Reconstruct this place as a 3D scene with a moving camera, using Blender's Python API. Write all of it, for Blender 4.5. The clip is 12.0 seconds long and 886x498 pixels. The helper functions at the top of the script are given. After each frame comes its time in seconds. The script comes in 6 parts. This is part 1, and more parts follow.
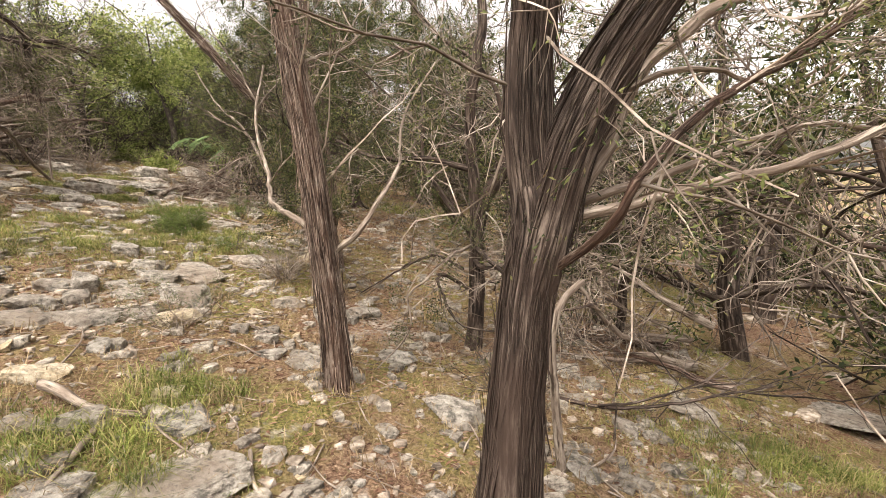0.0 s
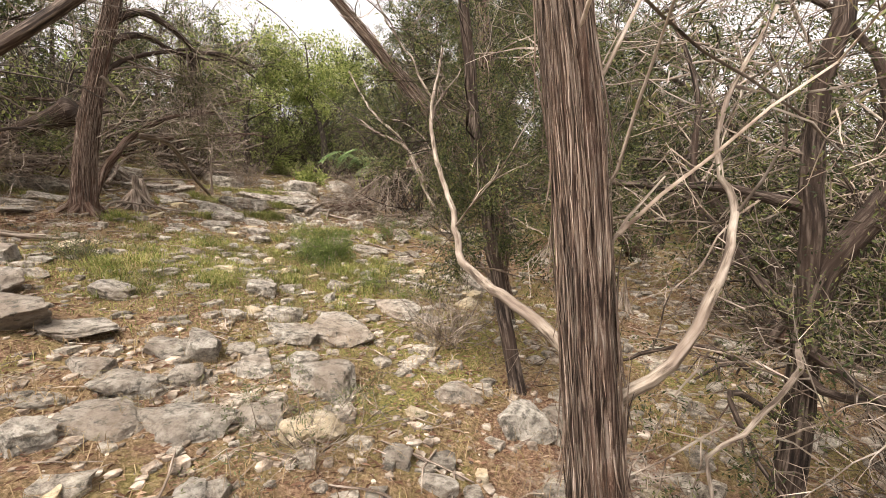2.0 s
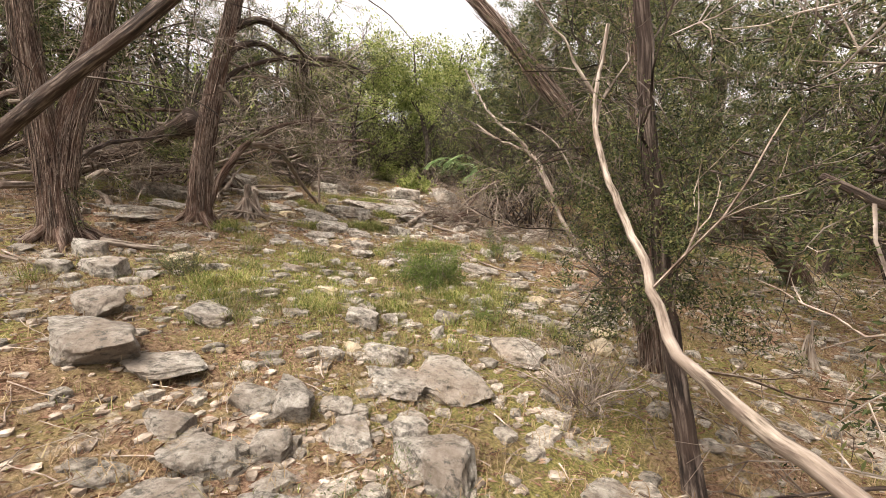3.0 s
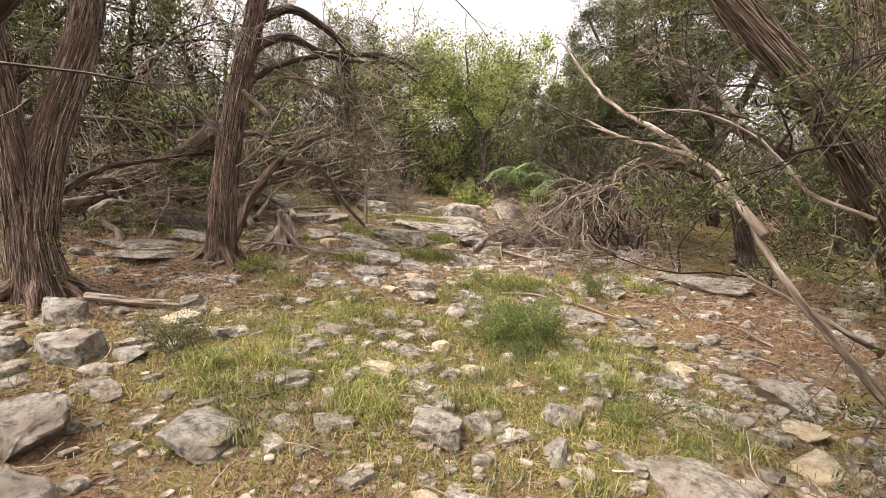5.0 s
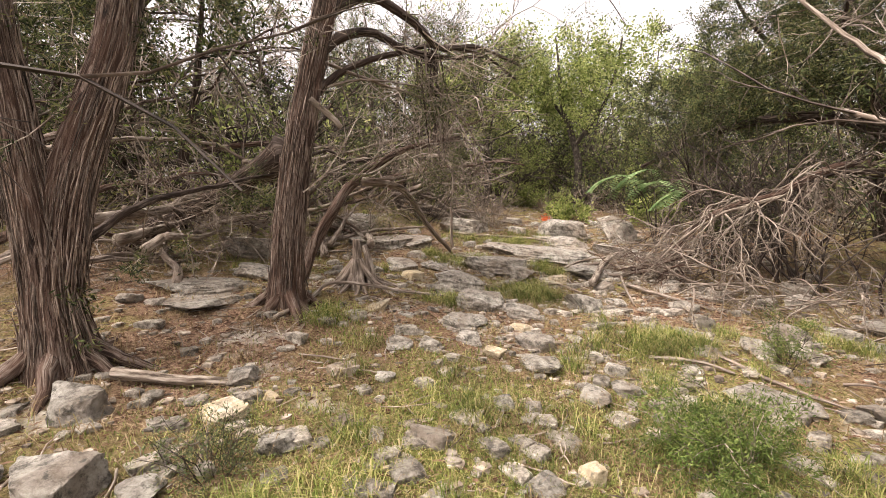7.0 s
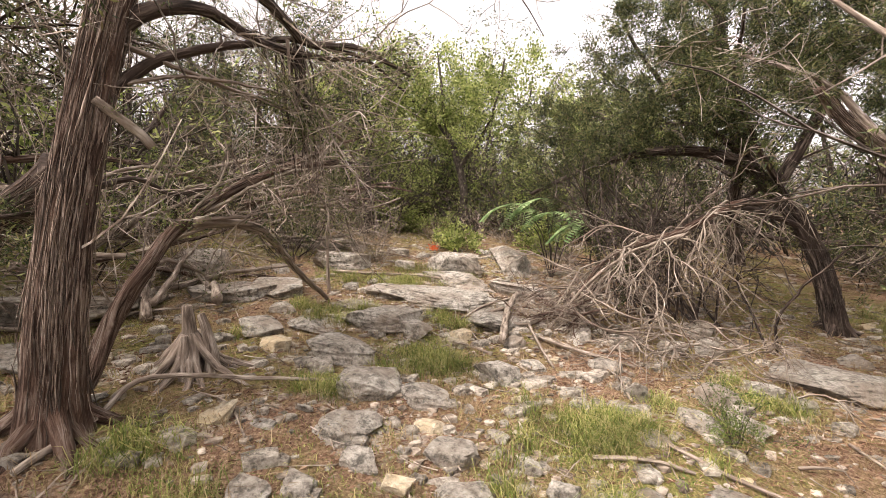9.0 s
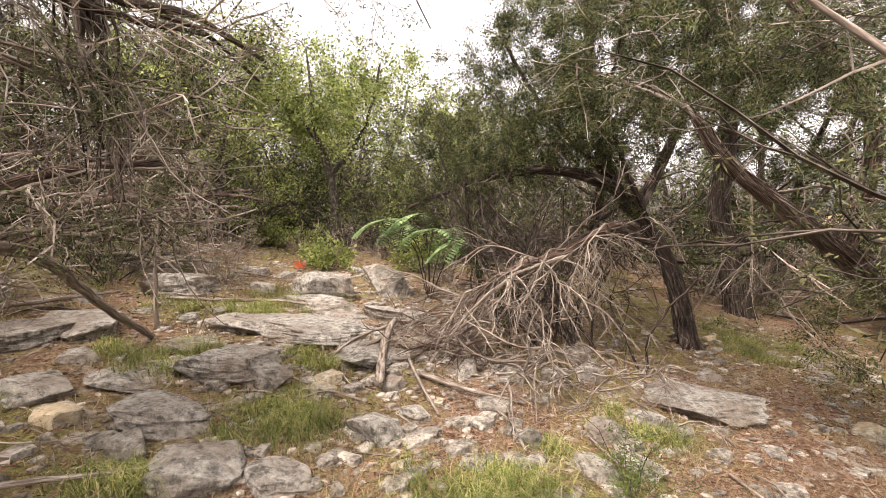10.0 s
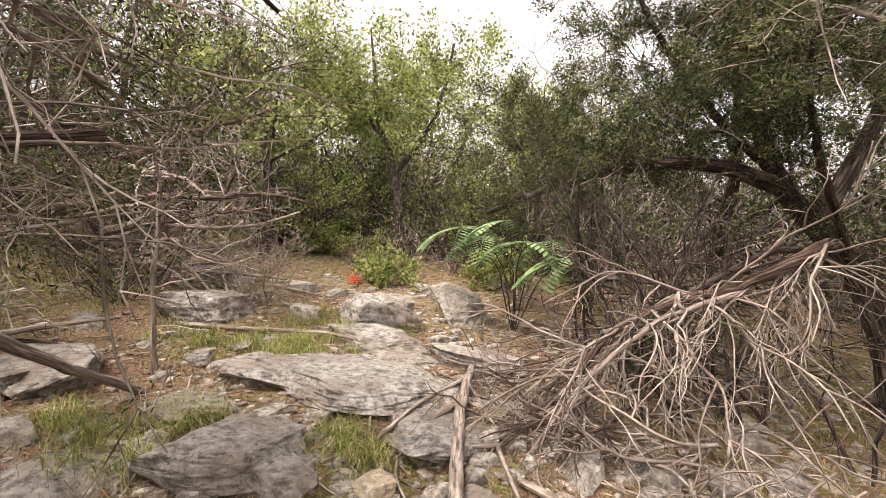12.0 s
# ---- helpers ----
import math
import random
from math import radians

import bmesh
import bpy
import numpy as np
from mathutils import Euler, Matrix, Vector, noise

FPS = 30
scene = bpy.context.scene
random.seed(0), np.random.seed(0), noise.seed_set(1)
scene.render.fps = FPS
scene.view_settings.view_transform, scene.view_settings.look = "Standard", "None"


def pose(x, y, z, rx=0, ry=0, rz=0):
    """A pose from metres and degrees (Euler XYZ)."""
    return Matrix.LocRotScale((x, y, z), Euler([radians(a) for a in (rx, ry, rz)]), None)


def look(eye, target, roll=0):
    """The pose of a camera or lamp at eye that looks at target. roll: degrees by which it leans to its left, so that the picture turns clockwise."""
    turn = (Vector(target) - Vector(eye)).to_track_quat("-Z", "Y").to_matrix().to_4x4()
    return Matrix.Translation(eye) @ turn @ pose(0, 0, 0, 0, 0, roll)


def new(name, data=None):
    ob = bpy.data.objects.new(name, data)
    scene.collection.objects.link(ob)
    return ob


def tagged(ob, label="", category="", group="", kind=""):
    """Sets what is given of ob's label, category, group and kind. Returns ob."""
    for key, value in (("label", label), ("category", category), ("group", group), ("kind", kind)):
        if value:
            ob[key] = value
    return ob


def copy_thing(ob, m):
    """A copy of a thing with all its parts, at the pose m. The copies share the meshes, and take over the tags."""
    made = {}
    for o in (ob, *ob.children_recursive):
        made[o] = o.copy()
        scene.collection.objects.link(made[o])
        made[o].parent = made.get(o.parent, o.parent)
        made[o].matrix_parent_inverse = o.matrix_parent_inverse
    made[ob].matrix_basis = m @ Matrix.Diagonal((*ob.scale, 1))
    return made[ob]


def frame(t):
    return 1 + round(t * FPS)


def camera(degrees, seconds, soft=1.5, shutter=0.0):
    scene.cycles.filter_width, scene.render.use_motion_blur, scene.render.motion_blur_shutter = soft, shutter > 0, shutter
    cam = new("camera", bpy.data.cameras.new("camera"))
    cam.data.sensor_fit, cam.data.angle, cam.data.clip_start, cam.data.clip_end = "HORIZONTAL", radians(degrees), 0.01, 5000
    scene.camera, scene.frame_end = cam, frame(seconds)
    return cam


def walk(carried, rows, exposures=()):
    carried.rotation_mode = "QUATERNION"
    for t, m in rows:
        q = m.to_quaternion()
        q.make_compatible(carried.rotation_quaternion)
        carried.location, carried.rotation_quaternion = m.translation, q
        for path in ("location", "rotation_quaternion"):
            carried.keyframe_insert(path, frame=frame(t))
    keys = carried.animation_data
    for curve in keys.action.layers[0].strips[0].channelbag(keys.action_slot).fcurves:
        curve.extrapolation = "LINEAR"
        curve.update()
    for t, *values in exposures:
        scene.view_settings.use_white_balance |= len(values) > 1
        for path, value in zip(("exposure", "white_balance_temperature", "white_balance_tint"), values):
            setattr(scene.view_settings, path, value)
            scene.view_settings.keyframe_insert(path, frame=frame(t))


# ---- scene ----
cam = camera(87.5, 12.0, soft=0.5)
METRES, EYE, TILT, LEAN, TURN = 8.0, 1.5, -8.0, 2.5, 0.0
ROWS = [
    (0.0, 0.0, 0.0, 0.0, -0.0, 0.0, -0.0),
    (0.5, -0.0239, 0.0452, 0.0082, 1.4, 0.02, -0.35),
    (1.0, -0.0557, 0.0833, 0.0266, 5.99, 0.14, -1.46),
    (1.5, -0.074, 0.1301, 0.0325, 11.12, 0.25, -2.09),
    (2.0, -0.0994, 0.1757, 0.0445, 15.16, 0.85, -3.07),
    (2.5, -0.1268, 0.209, 0.0543, 20.74, 0.98, -4.26),
    (3.0, -0.1559, 0.2472, 0.0677, 26.84, 0.42, -5.29),
    (5.0, -0.2688, 0.3686, 0.1014, 32.52, 0.97, -4.12),
    (5.5, -0.2926, 0.3843, 0.1182, 35.36, 1.38, -3.91),
    (6.0, -0.317, 0.4129, 0.1201, 39.29, 1.49, -4.03),
    (6.5, -0.3466, 0.4339, 0.1256, 42.25, 0.97, -4.07),
    (8.5, -0.4455, 0.5162, 0.1779, 31.9, 2.15, -2.72),
    (9.0, -0.4589, 0.543, 0.182, 26.42, 3.36, -2.21),
    (9.5, -0.4715, 0.5787, 0.1956, 19.17, 4.47, -1.85),
    (10.0, -0.4856, 0.6084, 0.2011, 10.85, 5.03, -1.21),
    (10.5, -0.4959, 0.6454, 0.2033, 4.36, 4.35, -0.98),
    (11.0, -0.5054, 0.6999, 0.2162, 5.36, 3.46, -1.09),
    (11.5, -0.5217, 0.7316, 0.2243, 11.43, 3.46, -2.53),
    (12.0, -0.5491, 0.7626, 0.2325, 18.57, 5.03, -3.35),
]
walk(cam, [(t, pose(0, 0, EYE, TILT, LEAN, TURN) @ pose(METRES * x, METRES * y, METRES * z, 90 + pitch, roll, yaw)) for t, x, y, z, yaw, pitch, roll in ROWS],
     exposures=[(0.0, 1.72, 7150, 10), (4.0, 1.82, 7100, 12), (8.0, 1.92, 7100, 14), (12.0, 2.0, 6950, 15)])

# ---- light: bright overcast ----
world = bpy.data.worlds.new("overcast_sky")
scene.world = world
world.use_nodes = True
wn, wl = world.node_tree.nodes, world.node_tree.links
sky = wn.new("ShaderNodeTexSky")
sky.sky_type = "NISHITA"
sky.sun_disc = False
sky.sun_elevation, sky.sun_rotation = radians(58), radians(200)
sky.dust_density = 4.0
veil = wn.new("ShaderNodeHueSaturation")
veil.inputs["Saturation"].default_value = 0.12
warm = wn.new("ShaderNodeMix")
warm.data_type, warm.blend_type = "RGBA", "MULTIPLY"
warm.inputs["Factor"].default_value = 1.0
warm.inputs[7].default_value = (1.0, 0.965, 0.97, 1)
wl.new(sky.outputs[0], veil.inputs["Color"])
wl.new(veil.outputs[0], warm.inputs[6])
wl.new(warm.outputs[2], wn["Background"].inputs["Color"])
wn["Background"].inputs["Strength"].default_value = 0.12
sun = new("sun", bpy.data.lights.new("sun", "SUN"))
sun.data.energy, sun.data.angle, sun.data.color = 1.4, radians(24), (1.0, 0.96, 0.9)
sun.matrix_world = look((-4, -9, 20), (0, 0, 0))


# ---- materials ----
def ramp_fill(ramp, stops):
    els = ramp.color_ramp.elements
    while len(els) < len(stops):
        els.new(0.5)
    for e, (at, c) in zip(els, stops):
        e.position, e.color = at, (*c, 1)


def tight(stops):
    """Noise keeps close to its middle: draws the colour stops together."""
    return [(0.5 + (at - 0.5) * 0.62, c) for at, c in stops]


def material(name, stops, scale=(1, 1, 1), freq=8.0, coords="Object", rough=0.9, bump=0.4, dist=0.01, stain=None, stain_freq=1.2,
             vary=0.0, island=False, detail=6.0, distortion=0.0, spots=None, grit=0.62):
    m = bpy.data.materials.new(name)
    m.use_nodes = True
    n, l = m.node_tree.nodes, m.node_tree.links
    shader = n["Principled BSDF"]
    shader.inputs["Roughness"].default_value = rough
    shader.inputs["Specular IOR Level"].default_value = 0.25
    tc = n.new("ShaderNodeTexCoord")
    mp = n.new("ShaderNodeMapping")
    mp.inputs["Scale"].default_value = scale
    place = n.new("ShaderNodeNewGeometry").outputs["Position"] if coords == "World" else tc.outputs["Object"]
    l.new(tc.outputs["UV"] if coords == "UV" else place, mp.inputs["Vector"])
    tex = n.new("ShaderNodeTexNoise")
    tex.inputs["Scale"].default_value, tex.inputs["Detail"].default_value, tex.inputs["Distortion"].default_value = freq, detail, distortion
    tex.inputs["Roughness"].default_value = grit
    l.new(mp.outputs[0], tex.inputs["Vector"])
    rp = n.new("ShaderNodeValToRGB")
    ramp_fill(rp, tight(stops))
    l.new(tex.outputs["Fac"], rp.inputs["Fac"])
    colour = rp.outputs["Color"]
    if stain:
        t2 = n.new("ShaderNodeTexNoise")
        t2.inputs["Scale"].default_value, t2.inputs["Detail"].default_value = stain_freq, 5.0
        l.new(place, t2.inputs["Vector"])
        r2 = n.new("ShaderNodeValToRGB")
        ramp_fill(r2, [(0.42, (0, 0, 0)), (0.62, (1, 1, 1))])
        l.new(t2.outputs["Fac"], r2.inputs["Fac"])
        mx = n.new("ShaderNodeMix")
        mx.data_type = "RGBA"
        mx.inputs[7].default_value = (*stain, 1)
        sc = n.new("ShaderNodeMath")
        sc.operation = "MULTIPLY"
        sc.inputs[1].default_value = 0.7
        l.new(r2.outputs["Color"], sc.inputs[0])
        l.new(sc.outputs[0], mx.inputs["Factor"])
        l.new(colour, mx.inputs[6])
        colour = mx.outputs[2]
    if spots:
        v = n.new("ShaderNodeTexNoise")
        v.inputs["Scale"].default_value, v.inputs["Detail"].default_value = spots[1], 8.0
        v.inputs["Roughness"].default_value = 0.75
        l.new(place, v.inputs["Vector"])
        r3 = n.new("ShaderNodeValToRGB")
        ramp_fill(r3, [(0.53, (0, 0, 0)), (0.62, (0.85, 0.85, 0.85))])
        l.new(v.outputs["Fac"], r3.inputs["Fac"])
        mx = n.new("ShaderNodeMix")
        mx.data_type = "RGBA"
        mx.inputs[7].default_value = (*spots[0], 1)
        l.new(r3.outputs["Color"], mx.inputs["Factor"])
        l.new(colour, mx.inputs[6])
        colour = mx.outputs[2]
    if vary:
        hs = n.new("ShaderNodeHueSaturation")
        if island:
            src = n.new("ShaderNodeNewGeometry").outputs["Random Per Island"]
        else:
            src = n.new("ShaderNodeObjectInfo").outputs["Random"]
        mr = n.new("ShaderNodeMapRange")
        mr.inputs["To Min"].default_value, mr.inputs["To Max"].default_value = 1 - vary, 1 + vary
        l.new(src, mr.inputs["Value"])
        l.new(mr.outputs[0], hs.inputs["Value"])
        l.new(colour, hs.inputs["Color"])
        colour = hs.outputs[0]
    l.new(colour, shader.inputs["Base Color"])
    if bump:
        b = n.new("ShaderNodeBump")
        b.inputs["Strength"].default_value, b.inputs["Distance"].default_value = bump, dist
        l.new(tex.outputs["Fac"], b.inputs["Height"])
        l.new(b.outputs[0], shader.inputs["Normal"])
    return m


def leaf_material(name, stops, translucent=0.3):
    """Leaf colour chosen blade by blade."""
    m = bpy.data.materials.new(name)
    m.use_nodes = True
    n, l = m.node_tree.nodes, m.node_tree.links
    shader = n["Principled BSDF"]
    shader.inputs["Roughness"].default_value = 0.65
    shader.inputs["Specular IOR Level"].default_value = 0.25
    rp = n.new("ShaderNodeValToRGB")
    ramp_fill(rp, stops)
    l.new(n.new("ShaderNodeNewGeometry").outputs["Random Per Island"], rp.inputs["Fac"])
    tc = n.new("ShaderNodeTexCoord")
    tn = n.new("ShaderNodeTexNoise")
    tn.inputs["Scale"].default_value = 2.2
    l.new(tc.outputs["Object"], tn.inputs["Vector"])
    mr = n.new("ShaderNodeMapRange")
    mr.inputs["From Min"].default_value, mr.inputs["From Max"].default_value = 0.3, 0.7
    mr.inputs["To Min"].default_value, mr.inputs["To Max"].default_value = 0.65, 1.35
    l.new(tn.outputs["Fac"], mr.inputs["Value"])
    hs = n.new("ShaderNodeHueSaturation")
    l.new(mr.outputs[0], hs.inputs["Value"])
    l.new(rp.outputs["Color"], hs.inputs["Color"])
    l.new(hs.outputs[0], shader.inputs["Base Color"])
    tr = n.new("ShaderNodeBsdfTranslucent")
    l.new(hs.outputs[0], tr.inputs["Color"])
    ms = n.new("ShaderNodeMixShader")
    ms.inputs[0].default_value = translucent
    l.new(shader.outputs[0], ms.inputs[1])
    l.new(tr.outputs[0], ms.inputs[2])
    l.new(ms.outputs[0], n["Material Output"].inputs["Surface"])
    return m


BARK = material("juniper_bark", [(0.26, (0.010, 0.006, 0.005)), (0.42, (0.048, 0.028, 0.021)), (0.54, (0.172, 0.118, 0.093)), (0.66, (0.30, 0.236, 0.198)), (0.80, (0.43, 0.37, 0.325))],
                scale=(80, 5.0, 1), freq=1.0, coords="UV", bump=1.0, dist=0.05, stain=(0.10, 0.055, 0.038), stain_freq=3.0, distortion=1.1, detail=9.0)
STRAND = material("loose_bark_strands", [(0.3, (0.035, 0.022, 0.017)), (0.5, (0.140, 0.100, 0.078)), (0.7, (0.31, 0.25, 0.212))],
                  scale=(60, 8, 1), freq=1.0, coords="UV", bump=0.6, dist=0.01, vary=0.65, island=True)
BARKDARK = material("dark_bark", [(0.30, (0.010, 0.007, 0.006)), (0.5, (0.044, 0.031, 0.025)), (0.74, (0.19, 0.152, 0.128))],
                    scale=(60, 5, 1), freq=1.0, coords="UV", bump=0.9, dist=0.015, stain=(0.055, 0.036, 0.028), stain_freq=3.0)
GREYWOOD = material("grey_weathered_wood", [(0.3, (0.055, 0.04, 0.032)), (0.5, (0.19, 0.15, 0.122)), (0.72, (0.42, 0.36, 0.31))],
                    scale=(60, 5, 1), freq=1.0, coords="UV", bump=0.7, dist=0.008, stain=(0.16, 0.12, 0.095), stain_freq=4.0)
DEADWOOD = material("bleached_dead_wood", [(0.33, (0.055, 0.04, 0.03)), (0.5, (0.235, 0.193, 0.156)), (0.72, (0.40, 0.348, 0.298))],
                    scale=(60, 6, 1), freq=1.0, coords="UV", bump=0.6, dist=0.006, stain=(0.165, 0.125, 0.102), stain_freq=7.0)
OAKBARK = material("oak_bark", [(0.3, (0.018, 0.014, 0.011)), (0.55, (0.058, 0.046, 0.037)), (0.78, (0.16, 0.14, 0.115))],
                   scale=(30, 12, 1), freq=1.0, coords="UV", bump=0.8, dist=0.015)
TWIGS = material("dead_twigs", [(0.3, (0.09, 0.065, 0.051)), (0.5, (0.225, 0.18, 0.146)), (0.7, (0.38, 0.326, 0.28))], freq=6.0, bump=0, vary=0.45, island=True)
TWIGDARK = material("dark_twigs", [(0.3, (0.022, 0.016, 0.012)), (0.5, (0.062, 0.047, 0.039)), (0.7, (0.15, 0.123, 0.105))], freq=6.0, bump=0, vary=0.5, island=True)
ROCK = material("limestone", [(0.22, (0.035, 0.032, 0.027)), (0.38, (0.185, 0.168, 0.146)), (0.50, (0.355, 0.324, 0.284)), (0.64, (0.50, 0.466, 0.416)), (0.80, (0.68, 0.64, 0.58))], freq=15.0, coords="World", bump=1.0, dist=0.045,
                stain=(0.235, 0.185, 0.145), stain_freq=2.6, spots=((0.085, 0.081, 0.07), 17.0), vary=0.13, detail=12.0, grit=0.78)
PALEROCK = material("pale_limestone", [(0.28, (0.13, 0.105, 0.072)), (0.5, (0.35, 0.30, 0.225)), (0.72, (0.52, 0.47, 0.375))], freq=18.0, coords="World", bump=0.9, dist=0.03, grit=0.74,
                    stain=(0.46, 0.36, 0.23), stain_freq=4.0, spots=((0.19, 0.17, 0.13), 34.0), vary=0.18, detail=10.0)
PEBBLE = material("gravel_stone", [(0.3, (0.085, 0.064, 0.049)), (0.5, (0.225, 0.182, 0.144)), (0.72, (0.40, 0.35, 0.295))], freq=14.0, bump=0.6, vary=0.4, island=True)
JUNIPER = leaf_material("juniper_foliage", [(0.0, (0.012, 0.018, 0.008)), (0.35, (0.040, 0.054, 0.019)), (0.7, (0.112, 0.130, 0.045)), (0.88, (0.19, 0.19, 0.075)), (1.0, (0.139, 0.098, 0.057))])
OAKLEAF = leaf_material("oak_leaves", [(0.0, (0.085, 0.115, 0.030)), (0.4, (0.22, 0.27, 0.078)), (0.8, (0.36, 0.395, 0.14)), (1.0, (0.46, 0.46, 0.21))], 0.6)
FERNLEAF = leaf_material("sumac_leaves", [(0.0, (0.11, 0.19, 0.07)), (0.6, (0.20, 0.29, 0.13)), (1.0, (0.30, 0.38, 0.19))], 0.4)
GRASS = leaf_material("grass_blades", [(0.0, (0.075, 0.105, 0.024)), (0.4, (0.175, 0.205, 0.052)), (0.72, (0.31, 0.305, 0.105)), (1.0, (0.44, 0.36, 0.20))], 0.35)
STRAW = leaf_material("dry_grass", [(0.0, (0.156, 0.105, 0.053)), (0.5, (0.281, 0.195, 0.105)), (0.85, (0.390, 0.300, 0.188)), (1.0, (0.218, 0.203, 0.068))], 0.25)
LITTER = leaf_material("needle_litter", [(0.0, (0.083, 0.039, 0.025)), (0.4, (0.174, 0.094, 0.062)), (0.75, (0.265, 0.164, 0.109)), (1.0, (0.380, 0.281, 0.203))], 0.1)
BUSHLEAF = leaf_material("grey_green_shrub", [(0.0, (0.06, 0.08, 0.035)), (0.6, (0.115, 0.135, 0.06)), (1.0, (0.19, 0.19, 0.09))], 0.3)
SEEDLEAF = leaf_material("seedling_foliage", [(0.0, (0.05, 0.085, 0.02)), (0.5, (0.12, 0.17, 0.04)), (1.0, (0.22, 0.26, 0.08))], 0.35)
REDLEAF = leaf_material("red_leaves", [(0.0, (0.45, 0.06, 0.02)), (1.0, (0.62, 0.16, 0.05))], 0.4)


def ground_material():
    m = bpy.data.materials.new("forest_floor")
    m.use_nodes = True
    n, l = m.node_tree.nodes, m.node_tree.links
    s = n["Principled BSDF"]
    s.inputs["Roughness"].default_value = 0.95
    s.inputs["Specular IOR Level"].default_value = 0.15
    tc = n.new("ShaderNodeTexCoord")

    def noise_ramp(freq, stops, detail=8.0, rough=0.65):
        t = n.new("ShaderNodeTexNoise")
        t.inputs["Scale"].default_value, t.inputs["Detail"].default_value, t.inputs["Roughness"].default_value = freq, detail, rough
        l.new(tc.outputs["Object"], t.inputs["Vector"])
        r = n.new("ShaderNodeValToRGB")
        ramp_fill(r, tight(stops) if len(stops) > 2 else stops)
        l.new(t.outputs["Fac"], r.inputs["Fac"])
        return r.outputs["Color"], t.outputs["Fac"]

    def mix(fac, a, b):
        x = n.new("ShaderNodeMix")
        x.data_type = "RGBA"
        l.new(fac, x.inputs["Factor"])
        l.new(a, x.inputs[6])
        l.new(b, x.inputs[7])
        return x.outputs[2]

    soil, f1 = noise_ramp(48.0, [(0.3, (0.055, 0.03, 0.021)), (0.46, (0.18, 0.108, 0.072)), (0.6, (0.33, 0.22, 0.15)), (0.75, (0.55, 0.44, 0.33))], 14.0, 0.8)
    moss, _ = noise_ramp(55.0, [(0.3, (0.045, 0.05, 0.016)), (0.5, (0.16, 0.155, 0.045)), (0.7, (0.33, 0.28, 0.11))], 10.0, 0.75)
    rock, f3 = noise_ramp(9.0, [(0.3, (0.16, 0.14, 0.12)), (0.5, (0.42, 0.37, 0.32)), (0.7, (0.60, 0.55, 0.49))], 12.0, 0.7)
    green, _ = noise_ramp(0.55, [(0.43, (0, 0, 0)), (0.58, (0.9, 0.9, 0.9))], 7.0, 0.7)
    stone, f4 = noise_ramp(1.7, [(0.56, (0, 0, 0)), (0.63, (0.8, 0.8, 0.8))], 9.0, 0.7)
    l.new(mix(stone, mix(green, soil, moss), rock), s.inputs["Base Color"])
    b = n.new("ShaderNodeBump")
    b.inputs["Strength"].default_value, b.inputs["Distance"].default_value = 0.9, 0.03
    l.new(f1, b.inputs["Height"])
    l.new(b.outputs[0], s.inputs["Normal"])
    return m


FLOOR = ground_material()

# ---- mesh tools ----
def mesh_object(name, verts, faces, mat, parent=None, uvs=None, smooth=True):
    """One mesh object from arrays of vertices and of equal-sided faces (a list of arrays)."""
    me = bpy.data.meshes.new(name)
    verts = np.asarray(verts, dtype=np.float32)
    counts = np.concatenate([np.full(len(f), f.shape[1], dtype=np.int32) for f in faces])
    loops = np.concatenate([f.ravel() for f in faces]).astype(np.int32)
    me.vertices.add(len(verts))
    me.vertices.foreach_set("co", verts.ravel())
    me.loops.add(len(loops))
    me.loops.foreach_set("vertex_index", loops)
    me.polygons.add(len(counts))
    me.polygons.foreach_set("loop_start", np.concatenate([[0], np.cumsum(counts)[:-1]]).astype(np.int32))
    me.polygons.foreach_set("use_smooth", np.full(len(counts), smooth))
    if uvs is not None:
        layer = me.uv_layers.new(name="UVMap")
        layer.data.foreach_set("uv", np.asarray(uvs, dtype=np.float32)[loops].ravel())
    me.update(calc_edges=True)
    me.materials.append(mat)
    ob = new(name, me)
    if parent is not None:
        ob.parent = parent
    return ob


def unit(v):
    return v / (np.linalg.norm(v, axis=-1, keepdims=True) + 1e-9)


def smooth_path(pts, step):
    """Catmull-Rom through pts, resampled about every step metres."""
    p = np.asarray(pts, dtype=float)
    q = np.vstack([2 * p[0] - p[1], p, 2 * p[-1] - p[-2]])
    out = []
    for i in range(1, len(q) - 2):
        k = max(1, int(np.linalg.norm(q[i + 1] - q[i]) / step))
        t = (np.arange(k) / k)[:, None]
        a, b, c, d = q[i - 1], q[i], q[i + 1], q[i + 2]
        out.append(0.5 * (2 * b + (c - a) * t + (2 * a - 5 * b + 4 * c - d) * t ** 2 + (3 * b - a - 3 * c + d) * t ** 3))
    out.append(p[-1:])
    return np.vstack(out)


